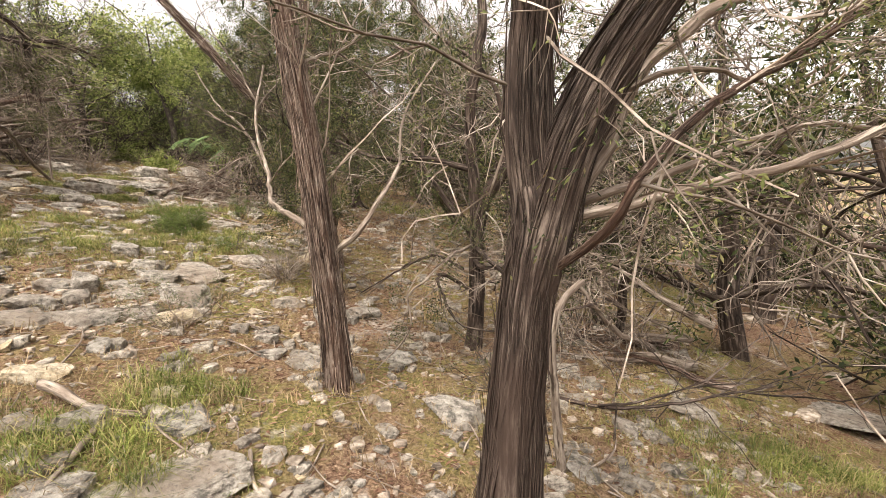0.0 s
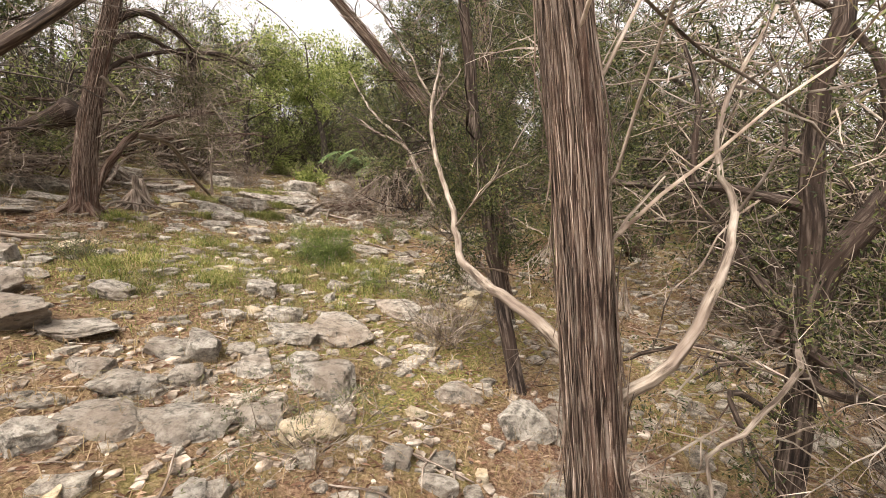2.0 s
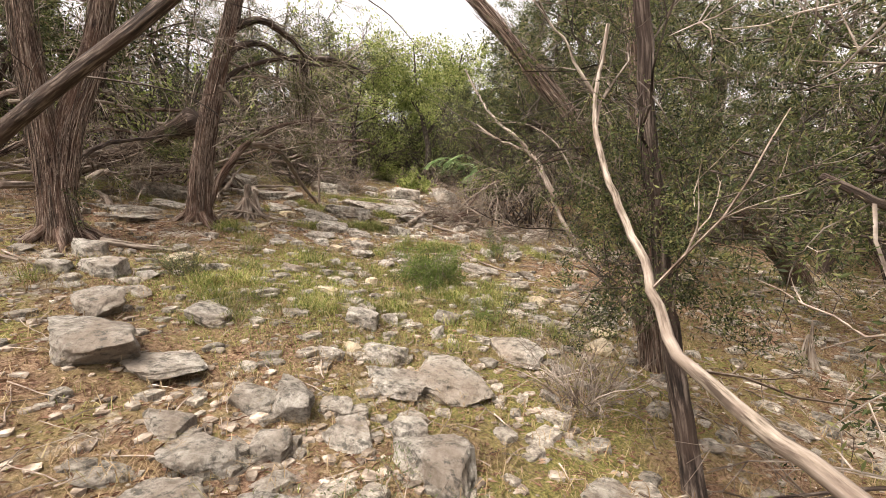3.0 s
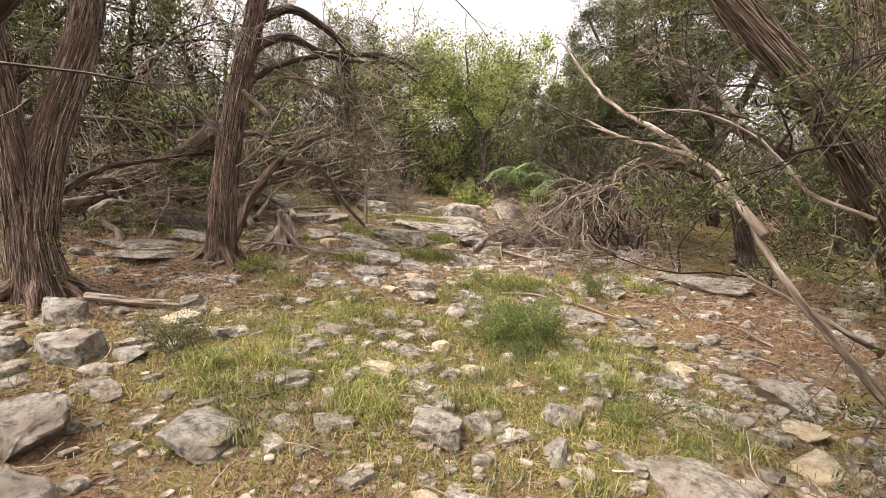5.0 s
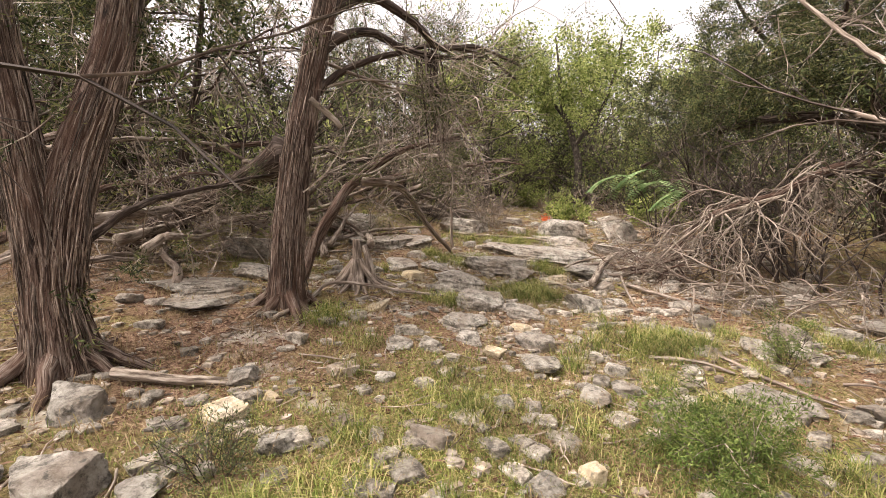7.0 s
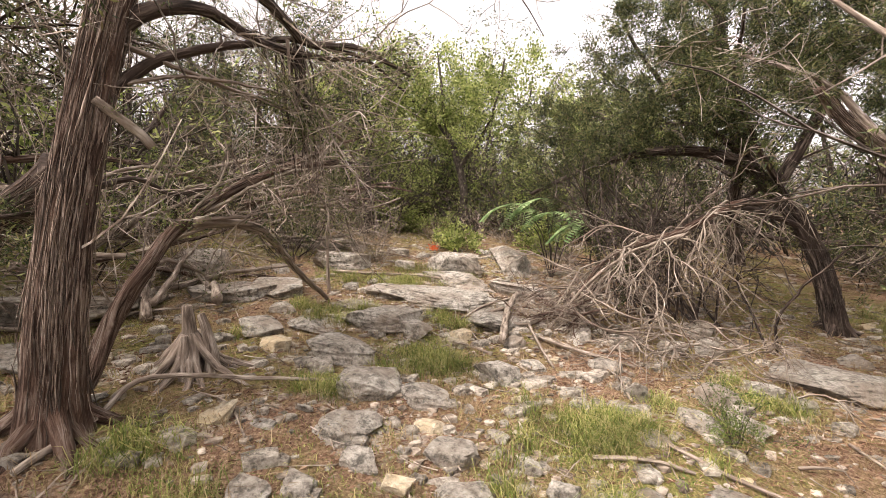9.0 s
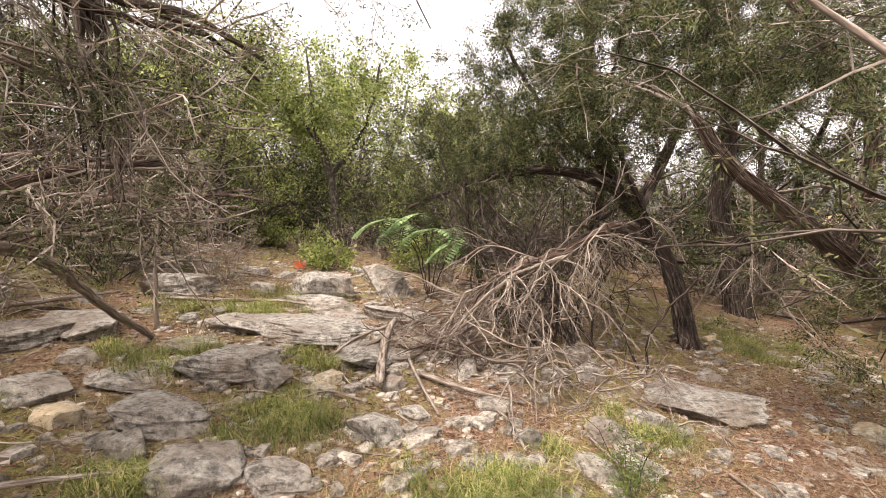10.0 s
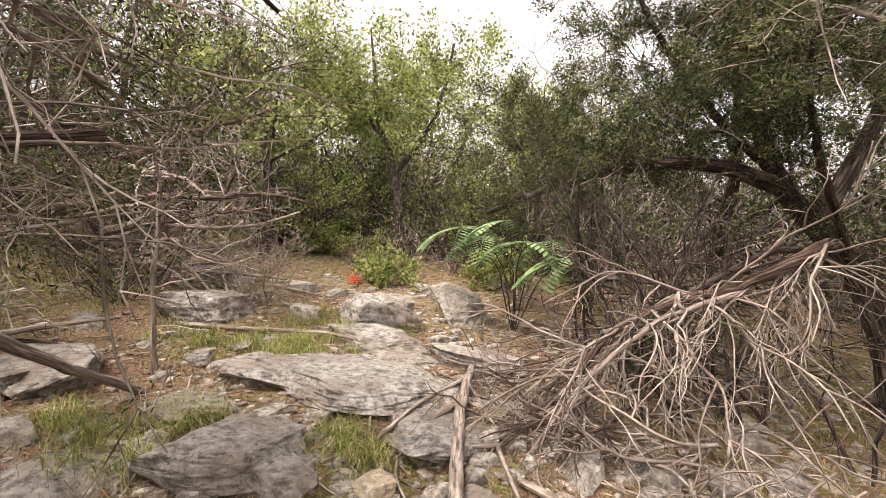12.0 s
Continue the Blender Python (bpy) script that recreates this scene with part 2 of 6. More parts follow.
class Tubes:
    """Collects many round limbs into one mesh with a wood-grain UV."""

    def __init__(self):
        self.v, self.f, self.uv, self.n = [], [], [], 0

    def add(self, pts, radii, sides=4, flute=0.0, flat=1.0, seed=0):
        pts = np.asarray(pts, dtype=float)
        k = len(pts)
        radii = np.broadcast_to(np.asarray(radii, dtype=float), (k,))
        if sides > 3:
            tip = unit(pts[-1] - pts[-2])
            back = unit(pts[0] - pts[1])
            pts = np.vstack([pts[0] + back * radii[0] * 0.3, pts[0] + back * radii[0] * 0.25, pts, pts[-1] + tip * radii[-1] * 0.25, pts[-1] + tip * radii[-1] * 0.3])
            radii = np.concatenate([[radii[0] * 0.05, radii[0] * 0.7], radii, [radii[-1] * 0.7, radii[-1] * 0.05]])
            k += 4
        tan = unit(np.gradient(pts, axis=0))
        up = np.array([0.31, 0.21, 0.93]) if abs(tan[:, 2]).mean() < 0.8 else np.array([0.9, 0.35, 0.1])
        a = unit(np.cross(tan, up))
        b = np.cross(tan, a)
        th = np.linspace(0, 2 * np.pi, sides + 1)
        along = np.concatenate([[0], np.cumsum(np.linalg.norm(np.diff(pts, axis=0), axis=1))])
        rr = radii[:, None] * np.ones(sides + 1)
        if flute:
            r = np.random.default_rng(seed + 11)
            wob = np.zeros((k, sides + 1))
            for m, amp in ((2, 0.5), (3, 0.5), (5, 0.6), (7, 0.55), (11, 0.5), (16, 0.4)):
                ph = r.uniform(0, 6.28)
                wob += amp * (np.abs(np.sin(0.5 * (m * th[None] + ph + r.uniform(-1.2, 1.2) * along[:, None] + np.sin(along[:, None] * r.uniform(2, 5) + ph)))) - 0.6 if m > 4
                              else np.sin(m * th[None] + ph + r.uniform(-1, 1) * along[:, None]))
            wob[:, -1] = wob[:, 0]
            rr = rr * (1 + flute * wob)
        ring = pts[:, None] + a[:, None] * (np.cos(th)[None, :, None] * rr[..., None]) + b[:, None] * (np.sin(th)[None, :, None] * rr[..., None] * flat)
        self.v.append(ring.reshape(-1, 3))
        u = th[None] / (2 * np.pi) * max(0.03, 6.28 * float(radii.mean())) + 0 * along[:, None] + self.n * 0.0137
        self.uv.append(np.stack([u, along[:, None] + 0 * u], -1).reshape(-1, 2))
        i, j = np.meshgrid(np.arange(k - 1), np.arange(sides), indexing="ij")
        s = self.n + i * (sides + 1) + j
        self.f.append(np.stack([s, s + 1, s + sides + 2, s + sides + 1], -1).reshape(-1, 4))
        self.n += k * (sides + 1)

    def obj(self, name, mat, parent=None):
        if not self.v:
            return None
        return mesh_object(name, np.vstack(self.v), [np.vstack(self.f)], mat, parent, np.vstack(self.uv))


def wander(p, d, length, n, bend, r, droop=0.0):
    """A crooked line from p in the direction d."""
    out = [np.array(p, dtype=float)]
    d = unit(np.array(d, dtype=float))
    for _ in range(n):
        d = unit(d + r.normal(0, bend, 3) + np.array([0, 0, -droop]))
        out.append(out[-1] + d * length / n)
    return np.array(out)


def fork_twig(tubes, p, d, length, radius, r, depth, bend, tips):
    """A dead twig that forks on its way; the ends go into tips."""
    line = wander(p, d, length, (2, 4, 5)[depth], bend, r)
    tubes.add(line, np.linspace(radius, radius * 0.35, len(line)), 3)
    tips.append((line[-1], unit(line[-1] - line[-2])))
    if depth:
        for k in range(r.integers(2, 5)):
            i = r.integers(1, len(line) - 1)
            dd = unit(unit(line[i + 1] - line[i]) + r.normal(0, 0.75, 3))
            fork_twig(tubes, line[i], dd, length * r.uniform(0.3, 0.6), radius * 0.55, r, depth - 1, bend, tips)


SPRAYS = []
for q in range(36):
    rq = np.random.default_rng(500 + q)
    tb, ends = Tubes(), []
    fork_twig(tb, (0, 0, 0), (0, 0, 1), 1.0, 0.0085, rq, 2, 0.3 if q % 2 else 0.2, ends)
    SPRAYS.append((np.vstack(tb.v), np.vstack(tb.f), np.vstack(tb.uv), np.array([e[0] for e in ends]), np.array([e[1] for e in ends])))


LIGHT = []
for q in range(24):
    rq = np.random.default_rng(600 + q)
    tb, ends = Tubes(), []
    fork_twig(tb, (0, 0, 0), (0, 0, 1), 1.0, 0.012, rq, 1, 0.3, ends)
    LIGHT.append((np.vstack(tb.v), np.vstack(tb.f), np.vstack(tb.uv), np.array([e[0] for e in ends]), np.array([e[1] for e in ends])))


def twig(tubes, p, d, length, radius, r, depth=2, bend=0.28, droop=0.0, tips=None, sides=3):
    """Sets one of the grown forking twigs at p, pointing along d."""
    kinds = SPRAYS if depth > 1 else LIGHT
    v, f, uv, ec, ed = kinds[r.integers(len(kinds))]
    z = unit(np.asarray(d, dtype=float))
    x = unit(np.cross(z, r.normal(0, 1, 3)))
    m = np.stack([x, np.cross(z, x), z], 0)
    tubes.v.append((v * length) @ m + np.asarray(p))
    tubes.f.append(f + tubes.n)
    tubes.uv.append(uv)
    tubes.n += len(v)
    if tips is not None:
        c, e = (ec * length) @ m + np.asarray(p), ed @ m
        tips.extend(zip(c, e))


def leaf_mesh(name, centres, dirs, per, spread, length, width, mat, parent, r, cup=0.5):
    """Many small pointed leaves (two triangles each, folded) round the given twig ends."""
    c = np.repeat(np.asarray(centres), per, axis=0)
    d = np.repeat(np.asarray(dirs), per, axis=0)
    n = len(c)
    c = c + r.normal(0, spread, (n, 3)) * (0.3 + 0.7 * r.random((n, 1))) - d * r.random((n, 1)) * spread * 2.0
    d = unit(d * 0.8 + r.normal(0, 0.75, (n, 3)))
    side = unit(np.cross(d, r.normal(0, 1, (n, 3))))
    L = length * r.uniform(0.5, 1.3, (n, 1))
    W = width * r.uniform(0.6, 1.3, (n, 1))
    nor = np.cross(d, side)
    v = np.stack([c, c + d * L * 0.5 + side * W, c + d * L, c + d * L * 0.5 - side * W + nor * W * cup], 1).reshape(-1, 3)
    q = np.arange(n)[:, None] * 4 + np.array([[0, 1, 2, 3]])
    f = np.concatenate([q[:, [0, 1, 2]], q[:, [0, 2, 3]]])
    return mesh_object(name, v, [f], mat, parent, smooth=False)


# ---- ground ----
def height(x, y):
    """The hillside: it climbs to the west and gently ahead, and flattens far out."""
    X, Y = 25 * np.tanh(np.asarray(x, dtype=float) / 25), 25 * np.tanh(np.asarray(y, dtype=float) / 25)
    return 0.0303 - 0.2388 * X + 0.0041 * Y + 0.0025 * X * Y + 0.005 * Y * Y


def bumps(x, y):
    x, y = np.asarray(x, dtype=float), np.asarray(y, dtype=float)
    return (0.030 * np.sin(1.9 * x + 0.8 * np.sin(1.3 * y)) * np.sin(2.3 * y + 1.1 * np.sin(1.7 * x)) + 0.016 * np.sin(5.1 * x + 1.9 * y) * np.sin(4.3 * y - 2.2 * x)
            + 0.008 * np.sin(11.3 * x + 3 * np.sin(4 * y)) * np.sin(12.7 * y + 2 * np.sin(5 * x)))


def ground_z(x, y):
    return height(x, y) + bumps(x, y)


def axis_steps(lo, hi, step, far):
    mid = np.arange(lo, hi, step)
    grow = np.cumsum(step * 1.17 ** np.arange(1, 46))
    grow = grow[grow < far]
    return np.concatenate([lo - grow[::-1], mid, hi + grow])


gx, gy = axis_steps(-11, 4.5, 0.085, 900), axis_steps(-1.5, 15, 0.085, 900)
GX, GY = np.meshgrid(gx, gy, indexing="ij")
gi, gj = np.meshgrid(np.arange(len(gx) - 1), np.arange(len(gy) - 1), indexing="ij")
gs = gi * len(gy) + gj
ground = mesh_object("ground", np.stack([GX, GY, ground_z(GX, GY)], -1).reshape(-1, 3),
                     [np.stack([gs, gs + len(gy), gs + len(gy) + 1, gs + 1], -1).reshape(-1, 4)], FLOOR)
tagged(ground, "stony forest floor of reddish soil, needle litter and moss", "ground", kind="structure")


# ---- trees ----
def thing(name, base, label, category, group=""):
    ob = new(name)
    ob.location = base
    bpy.context.view_layer.update()
    return tagged(ob, label, category, group)


def under(ob, parent):
    ob.parent = parent
    ob.matrix_parent_inverse = Matrix.Translation(parent.location).inverted()
    return ob


EXTRA = {}  # per tree: its dead twigs, and the twig ends that carry leaves


def tree(name, x, y, label, category="tree", group=""):
    ob = thing(name, (x, y, float(ground_z(x, y))), label, category, group)
    EXTRA[ob] = (Tubes(), [], Tubes())
    return ob


def limb(owner, name, pts, r0, r1, mat, twigs=0):
    """One limb of a tree through the given points, with crooked dead twigs along it."""
    big = r0 > 0.06
    path = smooth_path(pts, 0.05 if big else 0.06)
    k = len(path)
    s = np.linspace(0, 1, k)
    seed = int(abs(pts[0][0] * 1000 + pts[-1][2] * 777)) % 9973
    r = np.random.default_rng(seed)
    if not big:
        path[1:-1] += np.cumsum(r.normal(0, 0.006, (k - 2, 3)), axis=0) * np.sin(s[1:-1] * np.pi)[:, None]
    rad = r0 + (r1 - r0) * s ** 0.8
    if name == "trunk" and r0 > 0.05:
        rad = rad * (1 + 0.4 * np.exp(-s * k * 0.05 / (1.2 * r0)))
    if name == "stem":
        rad = rad * (1 - 0.5 * np.exp(-s * k * 0.05 / 0.10))
    t = Tubes()
    t.add(path, rad, 64 if r0 > 0.08 else 28 if big else 10 if r0 > 0.02 else 7, 0.10 if big else 0.06, 1.0, seed)
    ob = under(t.obj(name, mat), owner)
    tubes, tips, strips = EXTRA[owner]
    for i in range(twigs):
        j = int(k * r.uniform(0.25, 1.0)) - 1
        j = min(max(j, 1), k - 2)
        d = unit(unit(path[j + 1] - path[j]) * r.uniform(0.1, 0.9) + r.normal(0, 0.7, 3))
        twig(tubes, path[j], d, r.uniform(0.35, 0.95), min(0.009, rad[j] * 0.5), r, 2, 0.3, r.uniform(-0.02, 0.06), tips)
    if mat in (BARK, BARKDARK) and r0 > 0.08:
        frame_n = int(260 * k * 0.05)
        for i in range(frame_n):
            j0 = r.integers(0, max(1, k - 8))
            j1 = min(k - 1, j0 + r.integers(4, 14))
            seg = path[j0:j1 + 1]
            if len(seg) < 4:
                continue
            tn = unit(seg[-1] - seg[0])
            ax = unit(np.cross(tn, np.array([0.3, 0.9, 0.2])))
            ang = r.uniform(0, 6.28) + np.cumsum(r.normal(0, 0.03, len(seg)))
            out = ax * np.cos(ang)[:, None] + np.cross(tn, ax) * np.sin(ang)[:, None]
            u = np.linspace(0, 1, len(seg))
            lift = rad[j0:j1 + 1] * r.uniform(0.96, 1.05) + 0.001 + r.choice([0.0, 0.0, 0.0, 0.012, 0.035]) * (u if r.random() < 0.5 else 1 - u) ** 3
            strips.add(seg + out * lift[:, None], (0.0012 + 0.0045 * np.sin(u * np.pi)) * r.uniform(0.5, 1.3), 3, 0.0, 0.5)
    return ob


def clumped(tips, share, r, size=1.7):
    """Keeps a share of the twig ends, gathered into clumps with gaps between."""
    off = Vector(r.uniform(0, 50, 3))
    out = []
    for t in tips:
        k = noise.noise(Vector(t[0]) * size + off) + 0.35 * noise.noise(Vector(t[0]) * size * 2.7 + off)
        if share + 1.5 * k > 0.5 + 0.25 * (r.random() - 0.5):
            out.append(t)
    return out or tips[:4]


def finish(owner, twig_mat=None, leaf=None, per=26, spread=0.045, length=0.026, width=0.0035, share=1.0, seed=1, strip_mat=None):
    """Joins a tree's loose twigs and bark strips, and hangs its leaves on the twig ends."""
    tubes, tips, strips = EXTRA[owner]
    if tubes.v:
        under(tagged(tubes.obj("brushwood", twig_mat or TWIGS), "bare brittle twigs", kind="stuff"), owner)
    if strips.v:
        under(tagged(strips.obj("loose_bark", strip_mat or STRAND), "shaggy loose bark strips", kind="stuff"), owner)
    if leaf is not None and tips:
        r = np.random.default_rng(seed)
        keep = clumped(tips, share, r)
        c = np.array([t[0] for t in keep])
        d = np.array([t[1] for t in keep])
        under(tagged(leaf_mesh("crown", c, d, per, spread, length, width, leaf, None, r), "", kind="stuff"), owner)


def roots(owner, x, y, n, reach, radius, mat, seed, arc=(0, 6.28), top=0.25):
    r = np.random.default_rng(seed)
    for i in range(n):
        a = arc[0] + (arc[1] - arc[0]) * (i + r.uniform(0.2, 0.8)) / n
        L = reach * r.uniform(0.6, 1.2)
        pts = []
        for u in (0.0, 0.25, 0.5, 0.75, 1.0):
            px, py = x + math.cos(a + 0.5 * (u ** 2) * r.uniform(-1, 1)) * (0.02 + L * u), y + math.sin(a) * (0.02 + L * u)
            pts.append((px, py, float(ground_z(px, py)) + top * (1 - u) ** 3 + 0.01 - 0.05 * u))
        limb(owner, "root", pts, radius, radius * 0.35, mat)


def crown_twigs(owner, blobs, n, seed, length=0.55, radius=0.007, depth=2):
    """Fine branchwork inside a crown: twigs that start near the blob's heart and reach outwards."""
    r = np.random.default_rng(seed)
    tubes, tips, _ = EXTRA[owner]
    for x, y, z, rx, rz in blobs:
        for i in range(n):
            d = unit(r.normal(0, 1, 3))
            q = r.uniform(0.15, 0.85) ** 0.7
            p = np.array([x, y, z]) + d * np.array([rx, rx, rz]) * q
            twig(tubes, p, unit(d + r.normal(0, 0.5, 3) + np.array([0, 0, 0.15])), length * r.uniform(0.5, 1.2), radius, r, depth, 0.25, 0.0, tips)


t1 = tree("juniper_tree", 0.2, 1.52, "large forked juniper with shaggy brown bark beside the path", group="junipers")
t2 = tree("juniper_tree", -0.7, 2.74, "slender juniper with stringy bark and bleached dead limbs", group="junipers")
t3 = tree("juniper_tree", 0.2, 3.9, "tangled dark juniper of many thin stems and dead twigs", group="junipers")
t4 = tree("juniper_tree", -6.28, 4.2, "stout old juniper forking low, with reddish shaggy bark", group="junipers")
t5 = tree("juniper_tree", -6.33, 5.6, "juniper with bare drooping dead limbs and flared roots", group="junipers")
t6 = tree("juniper_tree", -2.06, 11.0, "dark leaning juniper with dense crown over a brush heap", group="junipers")
t7 = tree("juniper_tree", -0.55, 13.4, "dark forked juniper standing in the shade", group="junipers")
t9 = tree("juniper_tree", 0.4, 10.72, "heavily leaning juniper with bleached bare twigs", group="junipers")
td = tree("juniper_tree", -1.4, 5.87, "juniper leaning over the slope with grey dead poles", group="junipers")
tt = tree("juniper_tree", -1.13, 4.45, "thin young juniper with feathery dark foliage", group="junipers")
tl = tree("juniper_tree", -6.0, 2.85, "dark juniper leaning low over the path", group="junipers")
t8 = tree("oak_tree", -7.55, 13.45, "small live oak with bright green leaves behind boulders", group="oaks")
dkl = tree("fallen_tree", -8.9, 5.03, "dark dead juniper trunk leaning low with bare limbs", "dead tree")
limb(t1, "trunk", [(0.17, 1.52, 0.20), (0.20, 1.51, 0.51), (0.22, 1.51, 0.77), (0.26, 1.50, 1.13), (0.30, 1.50, 1.35), (0.29, 1.50, 1.48)], 0.108, 0.075, BARKDARK, 0)
limb(t1, "stem", [(0.25, 1.50, 1.05), (0.30, 1.50, 1.35), (0.28, 1.50, 1.59), (0.28, 1.50, 1.83), (0.30, 1.49, 2.04), (0.33, 1.49, 2.35), (0.38, 1.48, 2.66)], 0.09, 0.045, BARKDARK, 6)
limb(t1, "stem", [(0.25, 1.50, 1.05), (0.32, 1.49, 1.35), (0.40, 1.48, 1.60), (0.52, 1.46, 1.84), (0.67, 1.43, 2.05), (0.84, 1.40, 2.23), (0.96, 1.38, 2.46)], 0.102, 0.06, BARKDARK, 6)
limb(t1, "stem", [(0.41, 1.58, 1.38), (0.58, 1.65, 1.62), (0.71, 1.72, 1.86), (0.98, 1.78, 2.08), (1.31, 1.82, 2.23)], 0.036, 0.02, GREYWOOD, 6)
limb(t1, "limb", [(0.37, 1.48, 1.37), (0.69, 1.53, 1.43), (1.08, 1.56, 1.53), (1.48, 1.59, 1.64), (1.93, 1.61, 1.74)], 0.022, 0.011, GREYWOOD, 8)
limb(t1, "limb", [(0.43, 1.57, 1.41), (0.85, 1.70, 1.51), (1.34, 1.82, 1.64), (1.60, 1.87, 1.65), (2.07, 1.89, 1.58)], 0.019, 0.008, GREYWOOD, 8)
limb(t1, "limb", [(0.30, 1.49, 1.18), (0.42, 1.37, 1.29), (0.49, 1.26, 1.40), (0.52, 1.25, 1.48), (0.73, 1.31, 1.65), (1.00, 1.37, 1.81), (1.21, 1.33, 1.95), (1.37, 1.30, 2.06)], 0.017, 0.01, BARK, 8)
limb(t1, "limb", [(0.64, 1.64, 1.79), (0.84, 1.70, 1.87), (1.14, 1.85, 1.86), (1.50, 1.99, 1.82), (1.93, 2.12, 2.06)], 0.012, 0.005, GREYWOOD, 8)
limb(t2, "trunk", [(-0.69, 2.74, 0.11), (-0.70, 2.74, 0.23), (-0.71, 2.74, 0.69), (-0.74, 2.73, 1.26), (-0.77, 2.72, 1.76), (-0.82, 2.71, 2.28), (-0.85, 2.71, 2.59), (-0.87, 2.70, 3.06), (-0.88, 2.70, 3.60)], 0.086, 0.055, BARK, 10)
limb(t2, "limb", [(-0.78, 2.78, 1.22), (-0.88, 2.87, 1.30), (-1.02, 3.01, 1.37), (-1.26, 3.39, 1.47), (-1.38, 3.68, 1.70), (-1.53, 3.96, 2.02), (-1.59, 4.16, 2.28), (-1.57, 4.36, 2.63)], 0.021, 0.008, DEADWOOD, 4)
limb(t2, "twig", [(-1.59, 4.16, 2.28), (-1.73, 4.24, 2.51), (-1.94, 4.32, 2.83)], 0.009, 0.003, DEADWOOD, 4)
limb(t2, "limb", [(-0.70, 2.74, 1.09), (-0.62, 2.75, 1.16), (-0.52, 2.76, 1.24), (-0.39, 2.87, 1.45), (-0.29, 3.08, 1.63), (-0.29, 3.28, 1.80), (-0.24, 3.39, 2.04), (-0.02, 3.61, 2.40)], 0.02, 0.006, DEADWOOD, 5)
limb(t2, "limb", [(-0.82, 2.73, 2.18), (-0.76, 2.83, 2.25), (-0.63, 3.05, 2.34), (-0.51, 3.26, 2.52)], 0.014, 0.006, DEADWOOD, 3)
limb(t2, "twig", [(-0.74, 2.74, 1.50), (-0.64, 2.85, 1.61), (-0.52, 2.96, 1.74)], 0.008, 0.003, DEADWOOD, 2)
limb(t3, "trunk", [(0.18, 3.91, -0.05), (0.22, 3.90, 0.21), (0.25, 3.90, 0.60), (0.26, 3.90, 0.87), (0.32, 3.90, 1.30), (0.56, 3.90, 1.70), (0.70, 3.90, 2.28), (0.85, 3.88, 2.80), (0.98, 3.85, 3.30)], 0.072, 0.045, BARKDARK, 10)
limb(t3, "stem", [(0.26, 3.90, 0.95), (0.27, 3.90, 1.27), (0.26, 3.90, 1.71), (0.26, 3.90, 2.02), (0.33, 3.90, 2.43), (0.38, 3.90, 2.75), (0.36, 3.90, 3.30)], 0.055, 0.034, BARKDARK, 12)
limb(t3, "limb", [(0.56, 3.86, 1.70), (0.45, 3.92, 2.20), (0.29, 3.98, 2.44), (-0.03, 4.16, 2.77), (-0.31, 4.32, 3.22)], 0.024, 0.010, BARKDARK, 10)
limb(t3, "limb", [(0.26, 3.90, 1.00), (0.02, 4.02, 1.38), (-0.13, 4.18, 1.67), (-0.12, 4.28, 2.22), (-0.27, 4.42, 2.72)], 0.026, 0.010, BARKDARK, 12)
limb(t3, "limb", [(0.27, 3.90, 1.60), (-0.11, 3.90, 1.71), (-0.40, 3.86, 1.72), (-0.65, 3.86, 1.78), (-0.85, 3.88, 1.89)], 0.030, 0.012, BARKDARK, 8)
limb(t3, "limb", [(0.55, 3.90, 1.64), (0.89, 3.90, 1.69), (1.19, 3.95, 1.72), (1.92, 4.33, 1.95), (2.53, 4.39, 2.19)], 0.030, 0.010, BARKDARK, 12)
limb(t3, "limb", [(0.24, 3.86, 0.85), (0.33, 3.70, 0.81), (0.75, 3.68, 0.90), (1.11, 3.66, 1.03), (1.45, 3.60, 1.10)], 0.022, 0.008, BARKDARK, 12)
limb(t3, "limb", [(0.26, 3.86, 0.95), (0.34, 3.55, 0.88), (0.62, 3.50, 0.62), (0.87, 3.48, 0.51), (1.14, 3.46, 0.54)], 0.022, 0.008, BARKDARK, 12)
limb(t3, "limb", [(0.22, 3.86, 0.98), (0.04, 3.40, 0.96), (-0.19, 3.22, 0.81), (-0.31, 3.20, 0.71), (-0.30, 3.18, 0.46), (-0.54, 3.16, 0.20)], 0.015, 0.006, DEADWOOD, 4)
limb(t3, "limb", [(0.18, 3.91, 0.60), (-0.05, 3.80, 0.75), (0.02, 3.62, 0.55), (0.14, 3.50, 0.40), (0.34, 3.44, 0.36)], 0.018, 0.007, BARKDARK, 10)
limb(t3, "limb", [(0.14, 3.91, 0.77), (-0.13, 4.18, 0.86), (-0.54, 4.38, 0.64), (-0.86, 4.45, 0.47)], 0.016, 0.006, BARKDARK, 10)
limb(t4, "trunk", [(-6.28, 4.21, 1.37), (-6.28, 4.20, 1.57), (-6.28, 4.18, 1.92), (-6.28, 4.19, 2.19)], 0.19, 0.1, BARK, 0)
limb(t4, "stem", [(-6.29, 4.16, 1.81), (-6.29, 4.15, 2.23), (-6.30, 4.11, 2.75), (-6.31, 4.07, 3.25), (-6.32, 4.05, 3.64), (-6.32, 4.03, 4.04), (-6.32, 4.05, 4.66)], 0.12, 0.07, BARK, 10)
limb(t4, "stem", [(-6.28, 4.19, 1.81), (-6.26, 4.26, 2.31), (-6.24, 4.35, 2.69), (-6.19, 4.54, 3.26), (-6.17, 4.64, 3.72), (-6.14, 4.74, 4.18), (-6.11, 4.86, 5.05)], 0.13, 0.075, BARK, 10)
